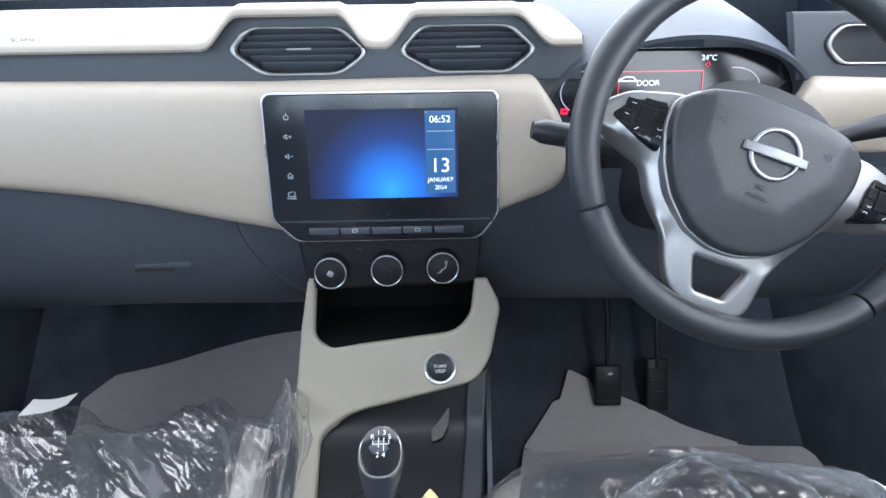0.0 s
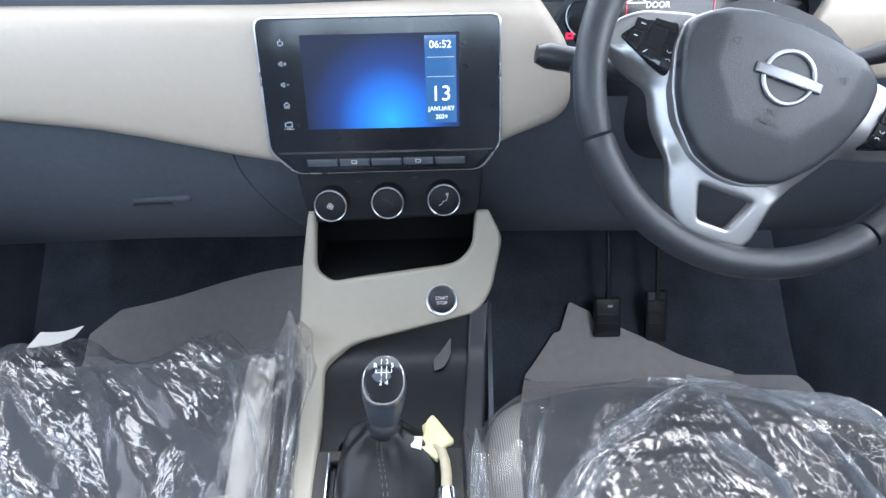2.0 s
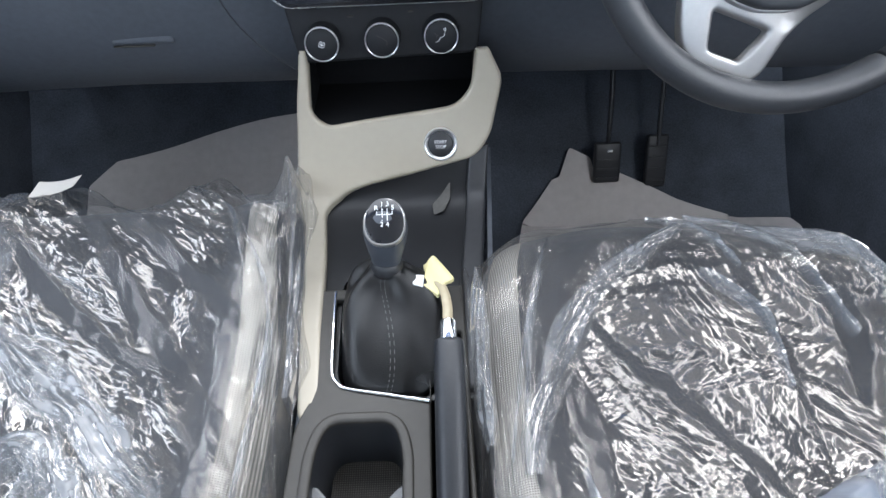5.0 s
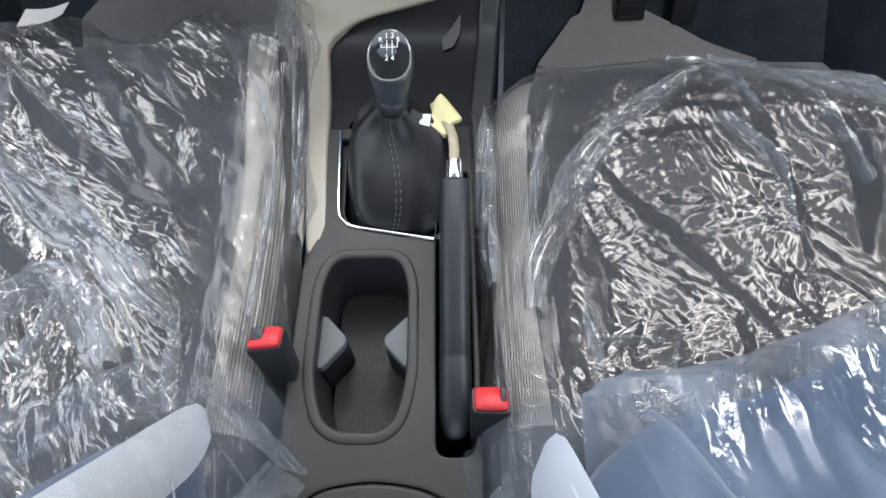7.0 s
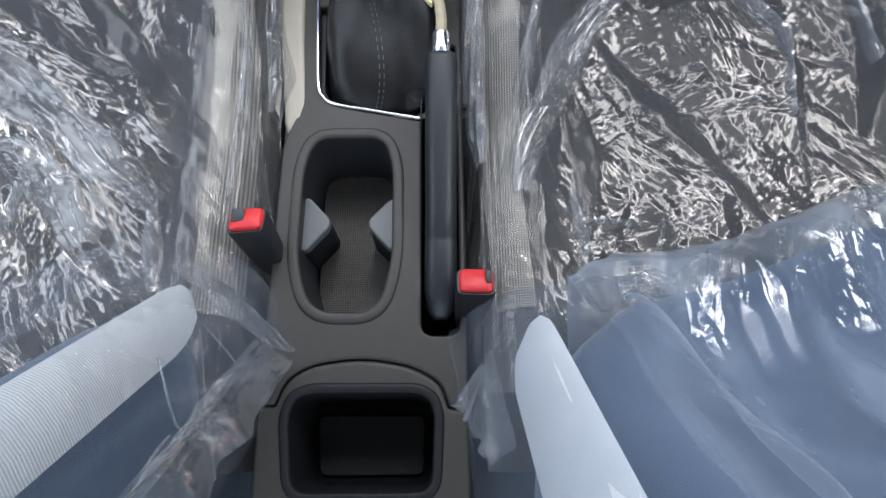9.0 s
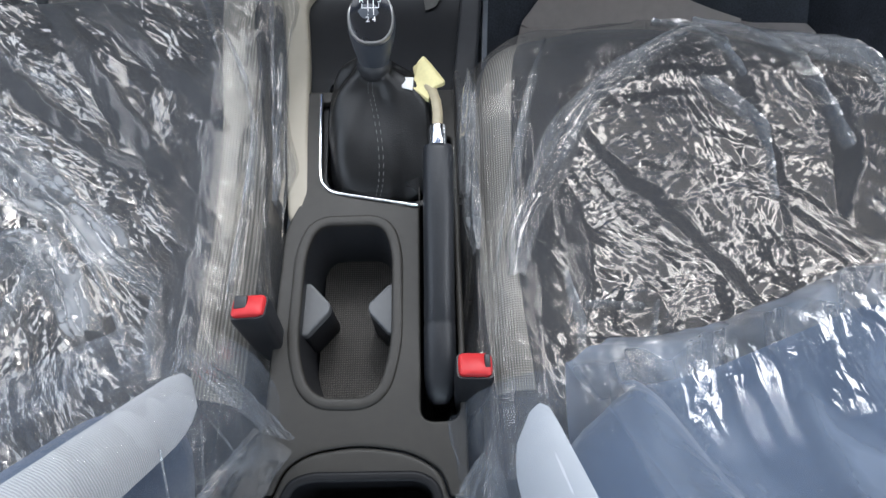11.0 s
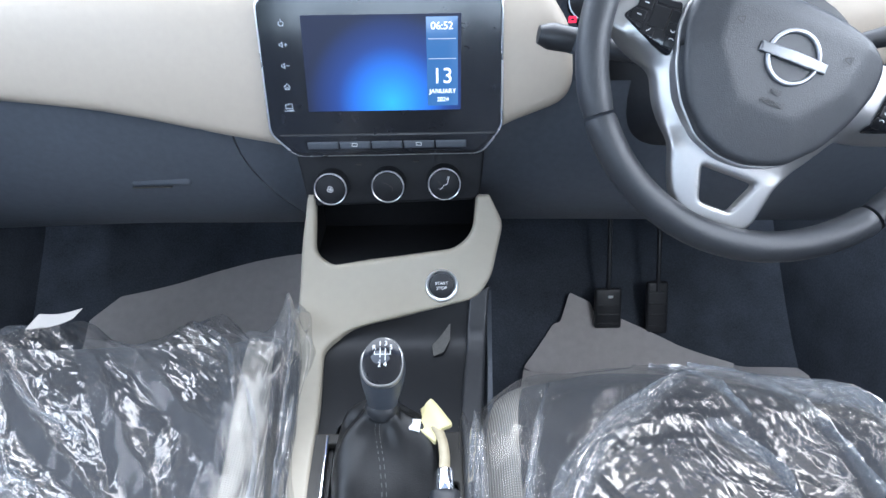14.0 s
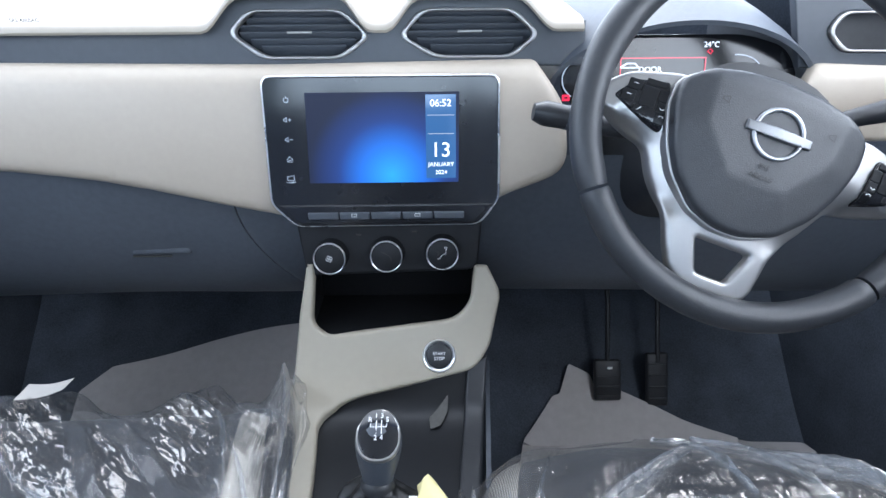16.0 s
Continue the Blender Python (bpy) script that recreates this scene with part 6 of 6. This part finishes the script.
left_seat, LX, LO, lb = make_seat(-1, -0.118, 0.700, 0.185, (0.10, 0.05))
right_seat, RX, RO, rb = make_seat(1, 0.102, 0.632, 0.215, (0.58, 0.22), True)
LB, RB = (0.10, 0.05), (0.58, 0.22)
left_cover = thing("seat_cover", (-0.35, 0.45, 0.40), "loose crumpled clear plastic film over the passenger cushion", "plastic cover", group="seat covers")
film_grid("tight_layer", left_cover, "crinkled clear film", 480, 540, cushion_film(-1, LX, 0.728, 3.1, 0.02, LB, LEFT_RIBBONS, 0.72, 2.0, None), FILM_LONG)
for path, w, h, k in (([(-0.50, 0.52), (-0.434, 0.478), (-0.37, 0.43), (-0.306, 0.387), (-0.25, 0.335), (-0.19, 0.29)], 0.034, 0.012, 1.0),
                      ([(-0.42, 0.33), (-0.374, 0.331), (-0.341, 0.346), (-0.30, 0.31), (-0.257, 0.251)], 0.030, 0.014, 2.4),
                      ([(-0.56, 0.46), (-0.47, 0.40), (-0.40, 0.30), (-0.36, 0.20)], 0.036, 0.012, 3.7),
                      ([(-0.140, 0.735), (-0.116, 0.64), (-0.103, 0.55), (-0.096, 0.46), (-0.092, 0.38)], 0.012, 0.024, 5.3),
                      ([(-0.60, 0.70), (-0.54, 0.66), (-0.48, 0.60), (-0.46, 0.50)], 0.034, 0.012, 7.7)):
    loose_fold(left_cover, -0.118, path, w, h, 0.728, LB, k, -1, material=FILM_STREAK if k < 4 else FILM_FOLD)
right_cover = thing("seat_cover", (0.33, 0.40, 0.40), "tight crinkled clear plastic film over the driver cushion", "plastic cover", group="seat covers")
film_grid("tight_layer", right_cover, "finely crinkled clear film", 520, 500, cushion_film(1, RX, 0.632, 11.7, 0.03, RB, RIGHT_RIBBONS, 0.6, -1.3, (0.33, 0.24)), FILM)
for path, w, h, k in (([(0.135, 0.29), (0.145, 0.34), (0.168, 0.39), (0.205, 0.467), (0.25, 0.52), (0.297, 0.554), (0.35, 0.59)], 0.022, 0.008, 1.3),
                      ([(0.37, 0.625), (0.411, 0.612), (0.465, 0.577), (0.518, 0.523), (0.535, 0.45), (0.53, 0.36)], 0.024, 0.012, 2.9),
                      ([(0.100, 0.52), (0.098, 0.44), (0.099, 0.38), (0.102, 0.32)], 0.015, 0.016, 4.4)):
    loose_fold(right_cover, 0.102, path, w, h, 0.632, RB, k, 1)


# narrow standing creases pinched up in the film
for cover, X0, front, bow, sx, paths in (
        (left_cover, -0.118, 0.728, LB, -1, (
            [(-0.300, 0.365), (-0.292, 0.351), (-0.241, 0.281), (-0.204, 0.218)], [(-0.351, 0.262), (-0.341, 0.272), (-0.329, 0.321), (-0.335, 0.348)],
            [(-0.190, 0.300), (-0.194, 0.288), (-0.194, 0.242), (-0.181, 0.205)], [(-0.230, 0.415), (-0.226, 0.407), (-0.205, 0.367), (-0.168, 0.325)],
            [(-0.457, 0.616), (-0.420, 0.580), (-0.387, 0.553), (-0.318, 0.516)], [(-0.470, 0.735), (-0.490, 0.700), (-0.497, 0.667), (-0.479, 0.595)],
            [(-0.167, 0.590), (-0.135, 0.520), (-0.122, 0.457), (-0.124, 0.363), (-0.126, 0.285)], [(-0.431, 0.478), (-0.400, 0.460), (-0.357, 0.434), (-0.252, 0.368)],
            [(-0.418, 0.500), (-0.380, 0.480), (-0.338, 0.460)], [(-0.266, 0.705), (-0.225, 0.670), (-0.189, 0.622), (-0.158, 0.534)],
            [(-0.330, 0.381), (-0.312, 0.350), (-0.298, 0.324), (-0.264, 0.251)])),
        (right_cover, 0.102, 0.632, RB, 1, (
            [(0.187, 0.570), (0.160, 0.490), (0.135, 0.391), (0.118, 0.303)], [(0.169, 0.505), (0.155, 0.460), (0.146, 0.418), (0.135, 0.340)],
            [(0.183, 0.301), (0.190, 0.270), (0.193, 0.244), (0.181, 0.205)], [(0.267, 0.275), (0.262, 0.255), (0.251, 0.222)],
            [(0.198, 0.271), (0.225, 0.273), (0.255, 0.270)], [(0.349, 0.516), (0.385, 0.485), (0.405, 0.454), (0.405, 0.380)],
            [(0.320, 0.620), (0.350, 0.610), (0.377, 0.581), (0.397, 0.520)], [(0.425, 0.595), (0.445, 0.565), (0.461, 0.531), (0.483, 0.426)]))):
    for i, path in enumerate(paths):
        loose_fold(cover, X0, path, 0.0045 + 0.002 * (i % 3), 0.004 + 0.002 * (i % 2), front, bow, 20.0 + i * 1.7, sx, "film_crease", "thin standing crease", 44, 6, FILM_FLAP, 0.15)


def back_film(sx, O, k):
    """Looser film bagged over the front and console side of a backrest."""
    def fn(u, v):
        # u: 0 at the rear of the console side, round the edge, then across the front
        path = u * 0.75
        low_end = -0.02 + (0.17 * smoothstep(0.05, 0.17, path) if sx > 0 else 0.0)
        s = low_end + (0.50 - low_end) * v
        w = 0.228
        low = smoothstep(0.2, 0.0, s)
        wob = 0.006 * noise.noise((path * 12, s * 12, k)) + 0.005 * abs(noise.noise((path * 30 + s * 8, s * 7, k + 3)))
        wob += smoothstep(0.26, 0.1, s) * (0.016 * abs(noise.noise((path * 18, s * 14, k + 6))) + 0.005 * abs(noise.noise((path * 45, s * 30, k + 8))))
        if sx > 0:
            wob += 0.004 * abs(noise.noise((path * 13 + s * 12, s * 2.5, k + 11)))
        bag = (0.040 if sx < 0 else 0.022) * math.exp(-(s / 0.10) ** 2)
        if path < 0.17:
            wob *= 0.4
        if path < 0.11:
            q, f = -w - 0.014 - wob - bag * math.sin(path / 0.11 * math.pi * 0.5), -0.12 + path
        elif path < 0.17:
            t = (path - 0.11) / 0.06 * math.pi / 2
            q, f = -w - 0.014 - wob - bag * math.cos(t) + 0.047 * (1 - math.cos(t)), -0.010 + 0.056 * math.sin(t)
        else:
            q = -w + 0.033 + (path - 0.17)
            f = 0.048 + wob * 0.4 - 0.075 * smoothstep(0.03, 0.12, path - 0.17)
        if sx < 0:
            f += 0.020 * smoothstep(0.09, 0.15, path)
        p = O + BU * s + BN * (f - 0.016)
        rough = 0.03
        return Vector((O.x + sx * q, p.y, p.z)), rough
    return fn


def bagged_film(O, k):
    """The driver backrest's film: bagged, tucked under at its lower hem and crinkled above it."""
    def fn(u, v):
        q = -0.197 + 0.447 * u
        end, out_by = hem(q)
        end = end + 0.004 * swell(q * 30, q * 0 + 1, k) + 0.002 * swell(q * 90, q * 0 + 2, k)
        tuck = np.maximum(0.0, 1 - v / 0.12)
        w = np.maximum(0.0, (v - 0.12) / 0.88) ** 1.25
        s = end + (0.50 - end) * w - 0.004 * np.sin(math.pi * tuck) + 0.012 * tuck
        d = s - end
        f = 0.030 + (out_by - 0.030) * np.exp(-(d / 0.10) ** 2) - 0.05 * tuck
        f += 0.005 * np.sin(math.pi * np.clip(d / 0.14, 0, 1))
        ragged = d + 0.035 * swell(q * 13, s * 13, k + 4) + 0.012 * swell(q * 45, s * 45, k + 9)
        zone = smoothstep(0.022, 0.045, ragged) * (1 - smoothstep(0.060, 0.090, ragged)) * (1 - tuck)
        f -= recess(q, d)
        f += zone * (0.0065 * shards(q / 0.030, s / 0.030, k) + 0.0026 * shards((q + 0.5 * s) / 0.012, s / 0.024, k + 3))
        f += (1 - zone) * (1 - tuck) * (0.0030 * swell((q * 0.9 + s) * 16, s * 3.5, k + 6) + 0.0016 * np.abs(swell((q * 0.7 + s) * 42, s * 6, k + 7)))
        pull = np.exp(-((q + 0.17) / 0.05) ** 2) * (1 - zone)
        f += 0.0018 * pull * np.abs(swell(s * 60 - q * 40, q * 8, k + 8))
        co = np.array(O) + np.outer(s, np.array(BU)) + np.outer(f, np.array(BN))
        co[:, 0] += q
        return co, 0.05 + 1.0 * zone
    return fn


covers = []
for sx, O, k, who in ((-1, LO, 2.2, "passenger"), (1, RO, 5.2, "driver")):
    cover = thing("backrest_cover", O, "loose bluish plastic film bagged over the %s backrest" % who, "plastic cover", group="seat covers")
    covers.append(cover)
    bag = back_film(sx, O, k)
    film_sheet("side_film", cover, "clear film over the console side", 60, 110, lambda u, v: bag(u * 0.2267, v), FILM_SIDE)
    if sx < 0:
        film_sheet("front_film", cover, "stretched clear film over the front", 120, 110, lambda u, v: bag(0.2267 + u * 0.7733, v), FILM_SIDE)
    else:
        film_grid("front_film", cover, "stretched milky film over the front", 240, 300, bagged_film(O, k), FILM_BACK)


def back_band(sx, O, parent, low, wide, turn, top, cloth):
    v2, f2 = [], []
    for i, s in enumerate(spread(low, 0.46, 30)):
        end = math.sqrt(max(0.0, 1 - max(0.0, 1 - i / 4.5) ** 2))
        for j, t in enumerate(spread(0, 1, 6)):
            t = 0.5 + (t - 0.5) * (0.15 + 0.85 * end)
            ang = radians(turn + (top - turn) * min(1, t * 1.6))
            q = -0.207 - 0.030 * math.cos(ang) + wide * max(0, t - 0.5)
            f = -0.026 + 0.048 * math.sin(ang)
            p = O + BU * s + BN * (f + 0.0045)
            v2.append((O.x + sx * q, p.y, p.z))
    for i in range(30):
        for j in range(6):
            k = i * 7 + j
            f2.append([k, k + 1, k + 8, k + 7])
    part("backrest_band", mesh_from(v2, f2), cloth, parent, "light grey edge band")


back_band(-1, LO, left_seat, 0.014, 0.006, 14, 76, RIBBED)
back_band(1, RO, right_seat, 0.186, 0.004, 22, 70, SMOOTHBAND)


def film_flap(cover, sx, O, corners, k, nm):
    """A doubled, cloudy corner of film between four points (across, out from the backrest, up it)."""
    P = [O + BU * s + BN * f + Vector((sx * q, 0, 0)) for q, f, s in corners]

    def fn(u, v):
        p = P[0].lerp(P[1], u).lerp(P[3].lerp(P[2], u), v)
        w = 0.004 * noise.noise((u * 3, v * 5, k)) + 0.003 * abs(noise.noise((u * 7 + v * 3, v * 12, k + 3)))
        p = p + BN * (0.012 * math.sin(math.pi * u) * math.sin(math.pi * v) + w)
        return p + Vector((sx * 0.006 * noise.noise((v * 9, k, 2.0)) * (1 - u), 0, 0)), 0.22
    film_sheet("film_flap", cover, nm, 26, 50, fn, FILM_FLAP)


film_flap(covers[0], -1, LO, [(-0.292, -0.05, -0.01), (-0.262, -0.03, -0.01), (-0.262, -0.03, 0.30), (-0.290, -0.05, 0.30)], 1.0, "cloudy sealed film edge")
film_flap(covers[0], -1, LO, [(-0.296, -0.045, -0.015), (-0.205, 0.035, -0.03), (-0.212, 0.040, 0.02), (-0.285, -0.02, 0.035)], 4.0, "cloudy film corner")
film_flap(covers[1], 1, RO, [(-0.262, -0.03, 0.17), (-0.236, -0.03, 0.10), (-0.234, -0.03, 0.22), (-0.248, -0.03, 0.235)], 7.0, "cloudy film corner")


def side_crease(cover, path, k):
    """A thin milky crease in the film over the console side of a backrest: points (y, z)."""
    cur = Curve(path, 8)

    def fn(u, v):
        p, d = cur.at(u * cur.s[-1])
        q = (v - 0.5) * 2
        w = 0.0008 * math.sin(math.pi * min(max(u, 0.05), 0.95)) * (1 + 0.5 * noise.noise((u * 8, k, 1.0)))
        return Vector((-0.0865 + 0.0015 * (1 - q * q), p[0] - d[1] * q * w, p[1] + d[0] * q * w)), 0.3
    film_sheet("film_crease", cover, "thin standing crease", 30, 4, fn, FILM_FOLD)


for k, path in enumerate(([(0.124, 0.599), (0.096, 0.572), (0.087, 0.555), (0.074, 0.513)], [(0.149, 0.550), (0.114, 0.530), (0.085, 0.512), (0.059, 0.495)], [(0.154, 0.550), (0.144, 0.500), (0.135, 0.469)], [(0.085, 0.572), (0.075, 0.587), (0.065, 0.600)])):
    side_crease(covers[0], path, k * 3.1)

# ---- belt buckles ----
for x, y, z, lean, nm in ((-0.099, 0.262, 0.450, -6, "passenger"), (0.0935, 0.209, 0.440, 4, "driver")):
    bk = thing("belt_buckle", (x, y, z - 0.09), "black seat belt buckle with a red release button", "belt buckle", group="belt buckles")
    ax = Vector((math.sin(radians(lean)), 0.25, 0.95)).normalized()
    uu = Vector((1, 0, 0)) - ax * ax.x
    vv = ax.cross(uu.normalized())
    o = Vector((x, y, z))
    part("housing", loft([ring(o - ax * 0.075, uu, vv, 0.0105, 0.008, 5, 28), ring(o - ax * 0.05, uu, vv, 0.0140, 0.0110, 5, 28), ring(o - ax * 0.004, uu, vv, 0.0165, 0.0130, 6, 28), ring(o, uu, vv, 0.0155, 0.0120, 6, 28)]), BLACK, bk, "black plastic housing")
    part("release", loft([ring(o - ax * 0.004 + vv * 0.001, uu, vv, 0.0145, 0.0110, 6, 28), ring(o + ax * 0.003, uu, vv, 0.0140, 0.0105, 6, 28), ring(o + ax * 0.005, uu, vv, 0.0120, 0.0085, 5, 28)]), RED, bk, "bright red push button")
    part("latch_slot", block(o + ax * 0.0048 - uu.normalized() * (0.006 if nm == "passenger" else -0.010) + vv * 0.002, (0.011 if nm == "passenger" else 0.005, 0.012, 0.004), 0.001), BLACK, bk)
    part("stalk", tube([o - ax * 0.07, o - ax * 0.13, o - ax * 0.2], 0.008, 10), BLACK, bk)
